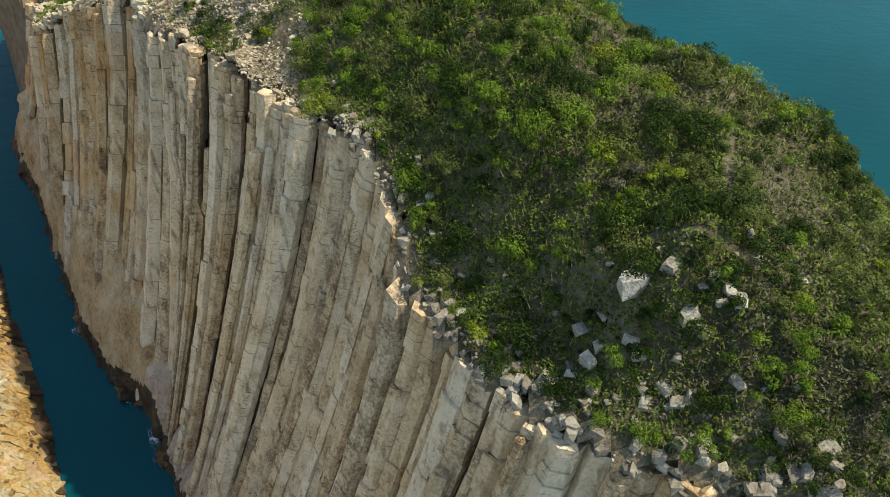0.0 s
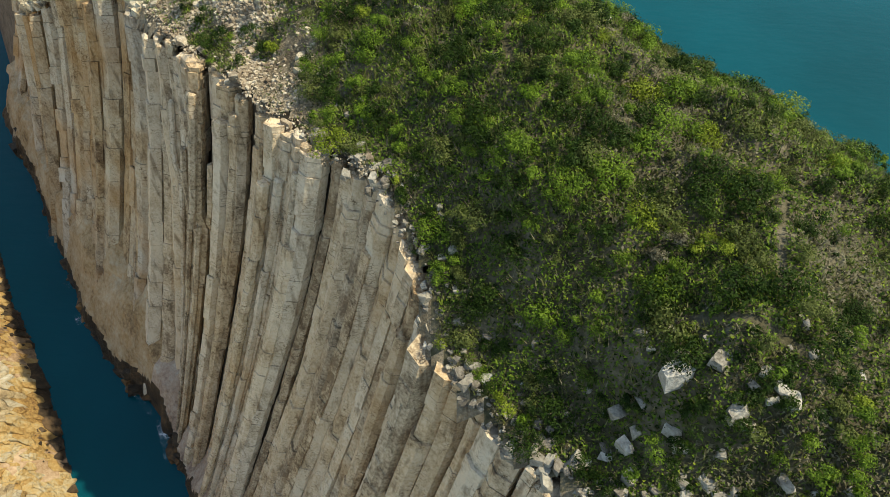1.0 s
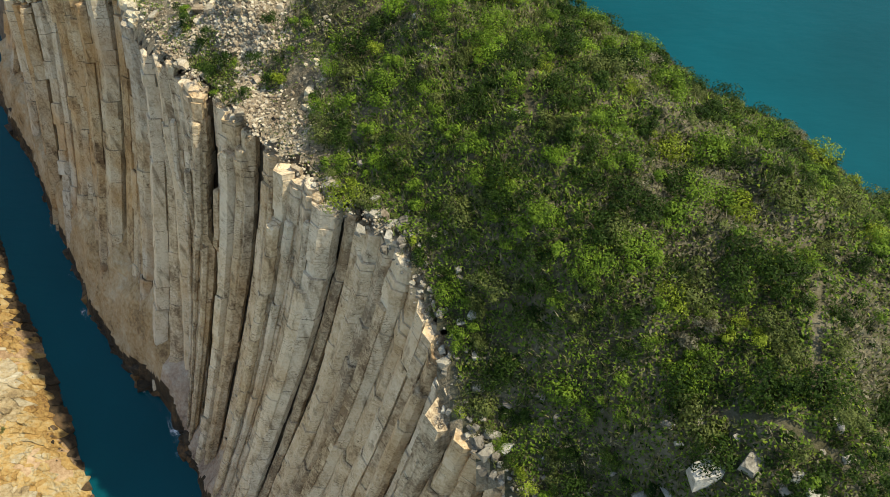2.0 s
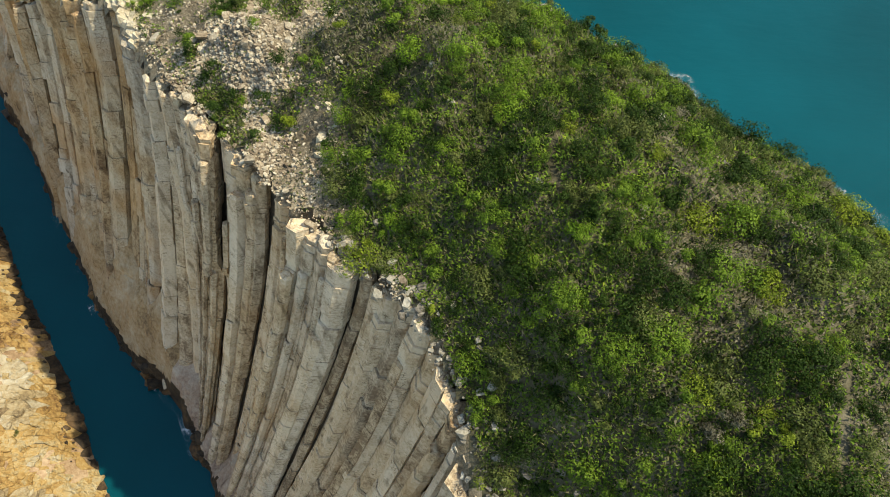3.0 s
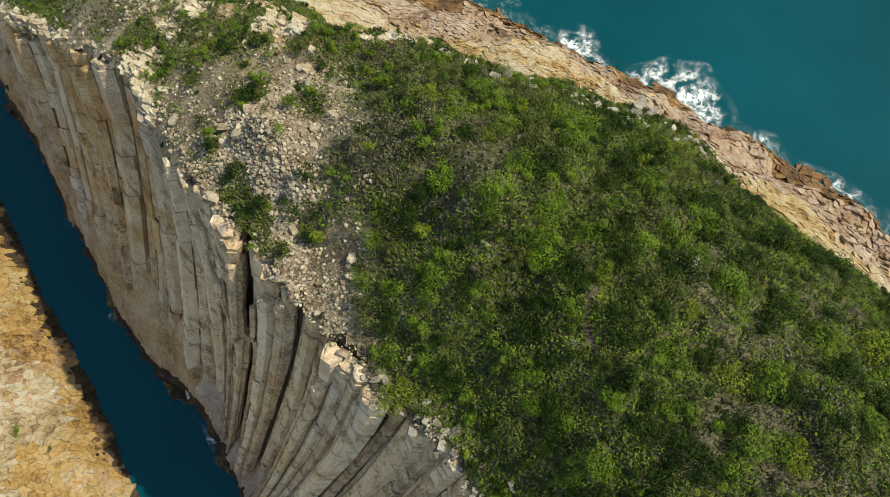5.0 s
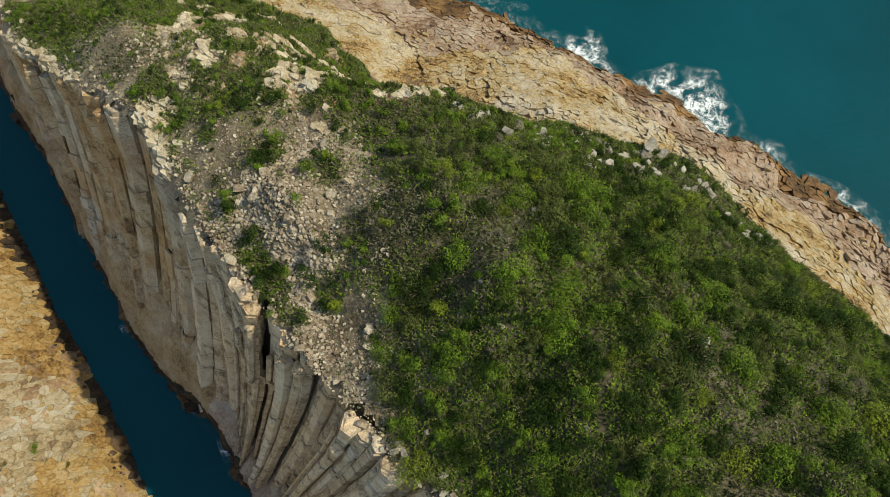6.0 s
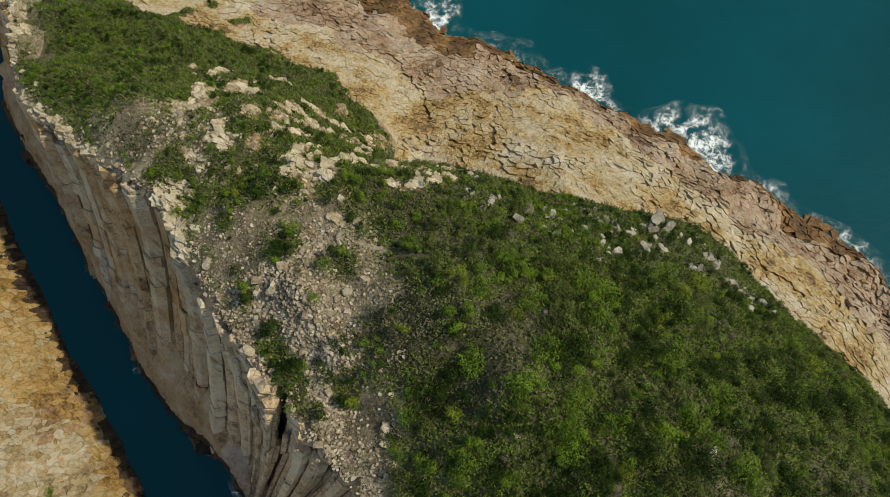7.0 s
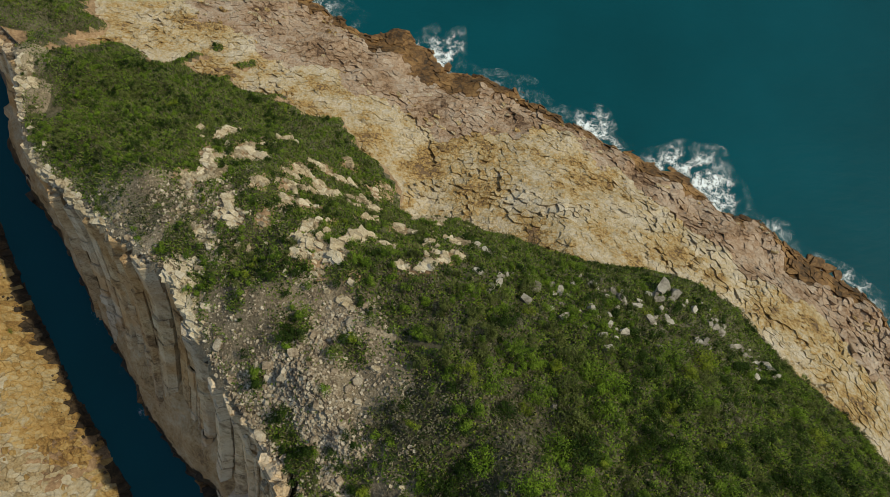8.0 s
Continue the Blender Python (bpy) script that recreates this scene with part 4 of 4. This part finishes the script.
def low_growth():
    """Creeping leaves and twigs close to the soil, between the shrubs."""
    g = np.random.default_rng(31)
    n = 1250000
    X, Y = g.uniform(-82, 46, n), g.uniform(14, 134, n)
    Z, d, arc, over = land_height(X, Y)
    keep = (over > 1.2) & (d > 0.3)
    X, Y = X[keep], Y[keep]
    Z, d, arc, over = surface_z(X, Y)
    bare = scree_share(d, arc, X, Y)
    thin = fbm_grid(X, Y, 0.11, 3, 12.0)
    keep = g.random(len(X)) < (1 - bare * np.clip(0.97 - 0.35 * np.clip(fbm_grid(X, Y, 0.3, 3, 58.0), 0, 1), 0, 1)) * np.clip(1 - 0.5 * np.clip(thin, 0, 1), 0.3, 1) * (trail_distance(X, Y) > 0.2) * (ribs(X, Y) < 0.1)
    X, Y, Z, thin, low = X[keep], Y[keep], Z[keep], thin[keep], lowness(X[keep], Y[keep])
    n = len(X)
    a, tilt = g.uniform(0, 6.283, n), g.uniform(-0.9, 0.9, n)
    ln, wd, up = g.uniform(0.07, 0.15, n), g.uniform(0.04, 0.09, n), g.uniform(0.02, 0.32, n)
    ca, sa = np.cos(a), np.sin(a)
    t = np.stack([ca * np.cos(tilt), sa * np.cos(tilt), np.sin(tilt)], 1) * ln[:, None]
    side = np.stack([-sa, ca, g.uniform(-0.6, 0.6, n)], 1) * wd[:, None]
    c = np.stack([X, Y, Z + up], 1)
    V = np.stack([c - t - side, c + t, c - t + side], 1)
    pick = g.random(n)
    tone = fbm_grid(X, Y, 0.2, 2, 44.0)
    dry = np.clip(np.clip(0.12 + 0.45 * thin + 0.35 * tone, 0.0, 0.6) * (1 - 0.7 * low) + 0.55 * dry_spot(X, Y), 0, 0.8)
    index = np.where(pick < dry, 5, np.where(pick < dry + 0.22, 2, np.where(pick < dry + 0.42, 0, np.where(pick > 0.96, 3, 1))))
    me = mesh_np("low_growth", V.reshape(-1, 3), np.arange(n * 3).reshape(-1, 3), LEAVES, index)
    thing("low_growth", me, "low creeping green and dry growth close to the soil", "undergrowth", kind="stuff")


low_growth()


# ---- loose rocks ----
def rock_form(rng, flat, chips=2):
    """An angular block: a skewed box whose corners are broken off along flat planes."""
    bm = bmesh.new()
    lean = Vector((rng.uniform(-0.25, 0.25), rng.uniform(-0.25, 0.25)))
    for sx in (-1, 1):
        for sy in (-1, 1):
            for sz in (-1, 1):
                bm.verts.new((0.5 * sx + lean.x * sz * 0.4 + rng.uniform(-0.1, 0.1), 0.36 * sy + lean.y * sz * 0.4 + rng.uniform(-0.1, 0.1), 0.42 * flat * sz + rng.uniform(-0.08, 0.08)))
    bmesh.ops.convex_hull(bm, input=bm.verts)
    for _ in range(chips):
        d = Vector((rng.choice((-1, 1)) * rng.uniform(0.3, 1), rng.choice((-1, 1)) * rng.uniform(0.3, 1), rng.uniform(0.0, 1.0))).normalized()
        far = max(v.co.dot(d) for v in bm.verts)
        cut = bmesh.ops.bisect_plane(bm, geom=bm.verts[:] + bm.edges[:] + bm.faces[:], plane_co=d * far * rng.uniform(0.66, 0.86), plane_no=d, clear_outer=True)
        edges = [e for e in cut["geom_cut"] if isinstance(e, bmesh.types.BMEdge)]
        bmesh.ops.contextual_create(bm, geom=edges)
    bmesh.ops.triangulate(bm, faces=bm.faces)
    bmesh.ops.recalc_face_normals(bm, faces=bm.faces)
    low = min(v.co.z for v in bm.verts)
    V = np.array([(v.co.x, v.co.y, v.co.z - low * 0.6) for v in bm.verts])
    bm.verts.index_update()
    F = np.array([[v.index for v in f.verts] for f in bm.faces])
    bm.free()
    return V, F


rng = random.Random(33)
ROCKS = [rock_form(rng, rng.uniform(0.55, 1.0), rng.choice((2, 3, 4))) for _ in range(18)]


def joined_rocks(name, X, Y, Z, S, g, mats, index, owner_label, category, grain=None, long=1.0):
    Vs, Fs, Ms, base = [], [], [], 0
    for x, y, z, s, m in zip(X, Y, Z, S, index):
        V, F = ROCKS[g.integers(0, len(ROCKS))]
        a = g.uniform(0, 6.283) if grain is None else grain + g.normal(0, 0.3)
        V = V * np.array([long, 1.0, 1.0])
        c, q = math.cos(a) * s, math.sin(a) * s
        tx, ty = g.uniform(-0.4, 0.4), g.uniform(-0.4, 0.4)
        zz = V[:, 2] * s * g.uniform(0.7, 1.2) + tx * V[:, 0] * s + ty * V[:, 1] * s
        Vs.append(np.stack([V[:, 0] * c - V[:, 1] * q + x, V[:, 0] * q + V[:, 1] * c + y, zz + z], 1))
        Fs.append(F + base)
        Ms.append(np.full(len(F), m))
        base += len(V)
    me = mesh_np(name, np.concatenate(Vs), np.concatenate(Fs), mats, np.concatenate(Ms))
    return thing(name, me, owner_label, category, kind="stuff")


def scree():
    g = np.random.default_rng(17)
    n = 360000
    X, Y = g.uniform(-60, 0, n), g.uniform(38, 100, n)
    Z, d, arc, over = surface_z(X, Y)
    bare = scree_share(d, arc, X, Y)
    patch = np.clip(0.38 + 0.8 * fbm_grid(X, Y, 0.3, 4, 57.0), 0.14, 0.9)
    keep = (d > -0.3) & (over > 1.5) & (g.random(n) < bare * patch * np.interp(arc, [60, 72, 84, 90, 130], [0.06, 0.1, 0.4, 1, 1]))
    X, Y, Z = X[keep], Y[keep], Z[keep]
    S = (0.07 + 0.24 * g.random(len(X)) ** 3.0) * (0.75 + 0.5 * patch[keep]) + g.uniform(0.2, 0.75, len(X)) * (g.random(len(X)) < 0.0035)
    # the largest stones of the near slope lie singly
    near = (X > -27) & (X < -8) & (Y > 45) & (Y < 70)
    large = np.argsort(-np.where(near, S, 0))[:260]
    rest = np.ones(len(X), bool)
    rest[large] = False
    ob = joined_rocks("scree", X[rest], Y[rest], (Z - 0.05 * S)[rest], S[rest], g, (SCREE_ROCK,), np.zeros(int(rest.sum()), int), "pale angular scree stones scattered on bare soil", "scree")
    forms = [mesh_np("stone", V, F, (SCREE_ROCK,)) for V, F in ROCKS]
    for i in large:
        stone = part("stone", forms[g.integers(0, len(forms))], ob)
        stone.matrix_basis = pose(X[i], Y[i], Z[i] - 0.05 * S[i], g.uniform(-20, 20), g.uniform(-20, 20), g.uniform(0, 360)) @ Matrix.Scale(float(S[i]), 4)


scree()


def outcrops():
    """Cream rock that breaks through the turf as packed angular blocks: ribs on the knoll's eastern flank, the brow along the rim, and rough patches in the scree."""
    g = np.random.default_rng(29)
    n = 90000
    X, Y = g.uniform(-70, -6, n), g.uniform(50, 112, n)
    Z, d, arc, over = surface_z(X, Y)
    rib = np.where(over > 0.2, ribs(X, Y), -1)
    brow = np.where((arc > 36) & (arc < 92), (np.interp(arc, [74, 86], [1.7, 0.3]) + 2.6 * fbm_grid(X, Y, 0.2, 4, 81.0) - d) / 2.5, -1)
    patch = np.where((arc > 78) & (arc < 118), np.minimum(scree_share(d, arc, X, Y) - 0.45, 0.75 * fbm_grid(X, Y, 0.24, 4, 163.0) - 0.5), -1)
    m = np.maximum(np.maximum(rib, brow), patch)
    keep = (d > -0.7) & (g.random(n) < np.clip(0.04 + 1.6 * m, 0, 0.55) * (m > -0.02))
    X, Y, Z, m = X[keep], Y[keep], Z[keep], m[keep]
    big = np.clip(0.35 + 1.5 * m, 0.3, 1.0)
    S = big * (0.26 + 0.75 * g.random(len(X)) ** 2.4)
    joined_rocks("rock_outcrop", X, Y, Z - 0.28 * S, S, g, (CREAM_ROCK,), np.zeros(len(X), int), "cream weathered rock ribs breaking through grass", "outcrop", -0.52, 1.35)


CREAM_ROCK = material("cream_rock", [(0.22, (0.21, 0.165, 0.105)), (0.42, (0.40, 0.33, 0.225)), (0.6, (0.52, 0.45, 0.33)), (0.8, (0.60, 0.54, 0.43))],
                      0.4, 4.0, 0.88, 0.7, 5.0, "island", 0.4, contrast=2.2)
outcrops()


def boulder(x, y, size, label, material_used=PALE_ROCK, height=1.0, turn=0.0, form=None):
    V, F = ROCKS[form if form is not None else rng.randrange(len(ROCKS))]
    me = mesh_np("boulder", V, F, (material_used,))
    ob = thing("boulder", me, label, "boulder", "loose boulders")
    z = float(surface_z(np.array([x]), np.array([y]))[0][0])
    ob.matrix_basis = pose(x, y, z - 0.12 * size, rng.uniform(-12, 12), rng.uniform(-12, 12), turn or rng.uniform(0, 360)) @ Matrix.Diagonal((size, size * 0.8, size * height, 1))
    return ob


WHITE_ROCK = material("white_rock", [(0.25, (0.26, 0.25, 0.23)), (0.5, (0.42, 0.41, 0.385)), (0.75, (0.55, 0.54, 0.51))], 1.5, 7.0, 0.8, 0.5, 6.0, cracks=1.5)


def boulders():
    # the white block and its neighbour on the near shoulder
    boulder(10.2, 24.0, 1.7, "large white angular boulder lying among low scrub", WHITE_ROCK, 0.9, 15, 7)
    boulder(12.0, 24.1, 1.3, "pale angular boulder beside a larger white one", PALE_ROCK, 0.6, 40, 3)
    # near shoulder, rocky ground behind the rim
    for x, y, size in ((14.8, 22.9, 1.0), (15.3, 22.4, 0.9), (12.7, 22.1, 1.1), (13.4, 21.6, 0.9), (7.9, 23.8, 1.2), (8.2, 22.1, 1.0), (10.2, 22.1, 0.9), (10.6, 21.4, 0.8),
                       (11.7, 19.9, 0.9), (15.1, 19.3, 1.0), (1.0, 27.3, 0.9), (0.2, 28.2, 1.0), (14.0, 23.6, 0.7), (13.4, 22.9, 0.6)):
        boulder(x, y, size, "grey angular boulder half sunk in scrubby soil", PALE_ROCK, rng.uniform(0.7, 1.1))
    for _ in range(30):
        x, y = rng.uniform(0, 19), rng.uniform(18.5, 27)
        boulder(x, y, rng.uniform(0.3, 0.75), "grey angular boulder half sunk in scrubby soil", PALE_ROCK, rng.uniform(0.6, 1.0))
    # outcrops along the northern brow
    boulder(13.3, 72.6, 1.7, "tall pale boulder on a grassy brow", PALE_ROCK, 1.5)
    boulder(14.4, 72.2, 1.3, "tall pale boulder on a grassy brow", PALE_ROCK, 1.6)
    for cx, cy, n, spread in ((13.6, 72.0, 10, 1.2), (15.2, 66.6, 6, 0.8), (10.7, 69.1, 12, 1.6), (6.3, 66.6, 8, 1.4), (2.9, 68.8, 11, 1.6), (0.2, 70.8, 12, 1.5), (-3.4, 72.0, 11, 1.4),
                              (-5.2, 75.8, 9, 1.2), (6.5, 72.0, 10, 1.8), (8.6, 70.6, 9, 1.2), (19, 69.6, 10, 1.6), (16.8, 71.2, 8, 1.2), (22.7, 67, 12, 1.4), (25.2, 65.6, 8, 1.2), (22.6, 64.6, 6, 1.0)):
        for _ in range(n):
            boulder(cx + rng.gauss(0, spread), cy + rng.gauss(0, spread * 0.4), rng.choice((0.32, 0.42, 0.55, 0.7, 0.95)), "pale weathered boulder on a grassy brow", PALE_ROCK, rng.uniform(0.9, 1.5))
    # rocks on the knoll's stony flank
    for _ in range(22):
        t = rng.random()
        boulder(-37 + 20 * t + rng.gauss(0, 2.2), 91 - 11 * t + rng.gauss(0, 3.2), rng.uniform(0.4, 1.2), "cream weathered boulder on a stony flank", CREAM_ROCK, rng.uniform(0.5, 1.0))
    for _ in range(16):
        boulder(3 + rng.gauss(0, 6), 47 + rng.gauss(0, 8), rng.uniform(0.3, 0.7), "small pale stone among hill scrub", PALE_ROCK, 0.7)


boulders()


def rim_rubble():
    """Broken column heads and blocks along the cliff's edge."""
    g = np.random.default_rng(23)
    xs, ys, arcs, ss = [], [], [], []
    for _ in range(900):
        s = g.uniform(28, rim_len[-1] - 8)
        p = rim_at(s)
        q = rim_at(s + 0.5)
        t = (q - p).normalized()
        nrm = Vector((-t.y, t.x, 0))
        off = g.uniform(-0.6, 1.4) if g.random() < 0.8 else g.uniform(1, 4)
        arcs.append(s)
        xs.append(p.x + nrm.x * off)
        ys.append(p.y + nrm.y * off)
        ss.append(0.1 + 0.35 * g.random() ** 2.4 + g.uniform(0.2, 0.6) * (g.random() < (0.1 if s > 121 else 0.04)))
    # a spill of broken heads on the near shoulder
    for _ in range(520):
        s = g.uniform(121, 186)
        p, q = rim_at(s), rim_at(s + 0.5)
        t = (q - p).normalized()
        off = abs(g.normal(0, 1.7)) - 0.9
        arcs.append(s)
        xs.append(p.x - t.y * off)
        ys.append(p.y + t.x * off)
        ss.append(0.16 + (0.5 if s < 146 else 0.8) * g.random() ** 2)
    X, Y = np.array(xs), np.array(ys)
    Z = surface_z(X, Y)[0]
    joined_rocks("rim_rubble", X, Y, Z - 0.08, np.array(ss), g, (SCREE_ROCK, HEAD_ROCK), (np.array(arcs) > 121).astype(int), "pale broken rock along the cliff edge", "rubble")


rim_rubble()


def foot_rocks():
    """Dark wet blocks and ledges along the waterline of the cliff and of the shelf."""
    g = np.random.default_rng(41)
    xs, ys, zs, ss = [], [], [], []
    for _ in range(950):
        s = g.uniform(34, 112)
        f = foot_at(s)
        r = rim_at(s)
        out = Vector((f.x - r.x, f.y - r.y, 0)).normalized()
        off = g.uniform(-4.0, 1.0) if 60 < s < 98 else g.uniform(-3.0, 0.5)
        xs.append(f.x + out.x * off + g.uniform(-0.8, 0.8))
        ys.append(f.y + out.y * off + g.uniform(-0.8, 0.8))
        zs.append(-0.6 + max(0, -off) * 0.95)
        ss.append(g.uniform(0.6, 2.4))
    joined_rocks("foot_rocks", xs, ys, zs, ss, g, (DARK_TIDAL, TIDAL), g.choice(2, len(xs), p=(0.75, 0.25)), "dark wet rocks at the foot of the cliff", "shore rocks")


foot_rocks()


def shore_boulders():
    """Large weed-brown blocks that stand out from the shore into the surf."""
    for x, y, size in ((13.4, 109.8, 2.6), (12.2, 111.0, 2.0), (10.6, 111.6, 1.6), (31.2, 101.0, 2.9), (30.0, 102.0, 1.9), (32.6, 100.2, 1.7), (52.3, 86.4, 2.6), (53.8, 85.6, 2.2), (55.4, 84.6, 1.7), (51.2, 87.2, 1.6), (40.4, 94.2, 1.7), (-8.4, 122.8, 2.0), (-11, 124.2, 1.6)):
        V, F = rock_form(rng, rng.uniform(0.5, 0.75), 6)
        ob = thing("shore_boulder", mesh_np("shore_boulder", V, F, (TIDAL,)), "brown weed-stained boulder standing in the surf", "boulder", "boulders in the surf")
        ob.matrix_basis = pose(x, y, -0.3, rng.uniform(-10, 10), rng.uniform(-10, 10), rng.uniform(0, 360)) @ Matrix.Diagonal((size, size * 0.9, size * 0.8, 1))


shore_boulders()


def shore_debris():
    """Angular stones and broken slabs lying on the bare shore and on the shelf."""
    g = np.random.default_rng(47)
    X, Y = g.uniform(-60, 70, 9000), g.uniform(60, 140, 9000)
    lump = fbm_grid(X, Y, 0.12, 3, 111.0)
    keep = shore_inside(X, Y) & (shore_height(X, Y) > 0.3) & (g.random(len(X)) < np.clip(0.25 + 0.7 * lump, 0.03, 0.9))
    X, Y = X[keep], Y[keep]
    S = 0.15 + 0.75 * g.random(len(X)) ** 2.8
    Z = shore_height(X, Y)
    wet = (Z < 2.2 + fbm_grid(X, Y, 0.13, 3, 2.0)).astype(int)
    joined_rocks("shore_debris", X, Y, Z - 0.1, S, g, (SHORE_LOOSE, TIDAL), wet, "broken tan slabs and stones on the bare shore", "stones", -0.5, 1.3)
    X, Y = g.uniform(-90, -42, 5000), g.uniform(20, 95, 5000)
    Z = shelf_height(X, Y)
    lump = fbm_grid(X, Y, 0.15, 3, 121.0)
    keep = (Z > 1.0) & (Z < 19) & (g.random(len(X)) < np.clip(0.2 + 0.7 * lump, 0.02, 0.8))
    X, Y, Z = X[keep], Y[keep], Z[keep]
    joined_rocks("shelf_debris", X, Y, Z - 0.1, 0.15 + 0.8 * g.random(len(X)) ** 2.8, g, (SHELF_ROCK, DARK_TIDAL), (Z < 3.2).astype(int), "broken orange slabs and stones on the rock shelf", "stones")


shore_debris()


# ---- surf ----
def foam_material():
    m = bpy.data.materials.new("sea_foam")
    m.use_nodes = True
    nt = m.node_tree
    n, link = nt.nodes, nt.links.new
    b = n["Principled BSDF"]
    b.inputs["Base Color"].default_value, b.inputs["Roughness"].default_value = (0.74, 0.83, 0.9, 1), 0.7
    geo = n.new("ShaderNodeNewGeometry")
    att = n.new("ShaderNodeAttribute")
    att.attribute_name = "thickness"
    nz = n.new("ShaderNodeTexNoise")
    nz.inputs["Scale"].default_value, nz.inputs["Detail"].default_value = 0.5, 6.0
    link(geo.outputs["Position"], nz.inputs["Vector"])

    def m2(op, a, v):
        t = n.new("ShaderNodeMath")
        t.operation = op
        for k, q in enumerate((a, v)):
            if isinstance(q, (int, float)):
                t.inputs[k].default_value = q
            else:
                link(q, t.inputs[k])
        return t.outputs[0]

    # lace along the edges of warped cells, closing to solid white where the surf is thick
    warp = n.new("ShaderNodeTexNoise")
    warp.inputs["Scale"].default_value, warp.inputs["Detail"].default_value = 0.7, 4.0
    link(geo.outputs["Position"], warp.inputs["Vector"])
    bent = n.new("ShaderNodeVectorMath")
    bent.operation = "MULTIPLY_ADD"
    link(warp.outputs["Color"], bent.inputs[0])
    bent.inputs[1].default_value = (2.6, 2.6, 0)
    link(geo.outputs["Position"], bent.inputs[2])

    def thread(scale):
        t = n.new("ShaderNodeTexVoronoi")
        t.feature = "DISTANCE_TO_EDGE"
        t.inputs["Scale"].default_value = scale
        link(bent.outputs[0], t.inputs["Vector"])
        return t.outputs["Distance"]

    ridge = m2("MINIMUM", thread(0.85), m2("MINIMUM", m2("MULTIPLY", thread(2.1), 1.3), m2("MULTIPLY", thread(4.6), 1.9)))
    body = m2("MULTIPLY", att.outputs["Fac"], m2("SUBTRACT", m2("MULTIPLY", nz.outputs["Fac"], 5.0), 1.75))
    fac = m2("MULTIPLY", m2("SUBTRACT", m2("MULTIPLY", body, 0.20), ridge), 7.0)
    cl = n.new("ShaderNodeClamp")
    link(fac, cl.inputs[0])
    tr = n.new("ShaderNodeBsdfTransparent")
    mix = n.new("ShaderNodeMixShader")
    link(cl.outputs[0], mix.inputs[0])
    link(tr.outputs[0], mix.inputs[1])
    link(b.outputs[0], mix.inputs[2])
    link(mix.outputs[0], n["Material Output"].inputs["Surface"])
    return m


FOAM = foam_material()


def surf(name, line, side, bursts, width, label, base):
    """A sheet of foam on the water along a shore line; bursts: (arc share, reach, strength) where waves break."""
    P = np.array(line, float)
    L = np.r_[0, np.cumsum(np.linalg.norm(np.diff(P, axis=0), axis=1))]
    ns, nw = int(L[-1] / 0.7), 14
    V, T = [], []
    for i in range(ns + 1):
        s = L[-1] * i / ns
        x, y = np.interp(s, L, P[:, 0]), np.interp(s, L, P[:, 1])
        x2, y2 = np.interp(s + 0.5, L, P[:, 0]), np.interp(s + 0.5, L, P[:, 1])
        x1, y1 = np.interp(s - 0.5, L, P[:, 0]), np.interp(s - 0.5, L, P[:, 1])
        ln = math.hypot(x2 - x1, y2 - y1)
        nx, ny = side * (y2 - y1) / ln, -side * (x2 - x1) / ln
        amp = base + 0.25 * fbm(s, 0, 0.2, 3, 50.0)
        reach = width
        for c, r, a in bursts:
            k = math.exp(-((s / L[-1] - c) / r) ** 2)
            amp += 1.05 * a * k
            reach += 8.5 * a * k
        for k in range(nw + 1):
            w = k / nw
            off = -2.6 + (reach + 2.0) * w
            V.append((x + nx * off, y + ny * off, 0.07 + 0.12 * max(0, amp - 0.5) * (1 - w)))
            T.append(amp * (1 - max(0, off / reach)) ** 0.8 + 0.03 if off < reach else 0.0)
    idx = np.arange((ns + 1) * (nw + 1)).reshape(ns + 1, nw + 1)
    Q = np.stack([idx[:-1, :-1], idx[1:, :-1], idx[1:, 1:], idx[:-1, 1:]], -1).reshape(-1, 4)
    me = mesh_np(name, np.array(V), Q, (FOAM,), smooth=True)
    at = me.attributes.new("thickness", "FLOAT", "POINT")
    at.data.foreach_set("value", np.array(T, np.float32))
    thing(name, me, label, "surf", kind="stuff")


SEA_SHORE = [(-50, 146), (-32.4, 137.3), (-9.4, 124), (1, 118.3), (12.8, 112.6), (14, 109.8), (26, 104.6), (33, 100.5), (40, 95), (51.5, 86.4), (63, 78.4), (80, 64)]
surf("surf", SEA_SHORE, -1, ((0.15, 0.015, 0.25), (0.265, 0.012, 0.45), (0.297, 0.02, 0.75), (0.365, 0.015, 0.2), (0.40, 0.022, 0.35), (0.475, 0.014, 0.5), (0.50, 0.02, 0.55), (0.583, 0.018, 0.45), (0.622, 0.028, 0.85),
      (0.665, 0.02, 0.35), (0.72, 0.02, 0.25), (0.80, 0.03, 0.15)),
     2.6, "white lacy surf breaking along the rocky shore", 0.13)
surf("surf", FOOT[::-1][7:14], 1, ((0.22, 0.03, 0.35), (0.36, 0.02, 0.45), (0.62, 0.02, 0.4)), 0.9, "thin white foam at the cliff foot", -0.05)
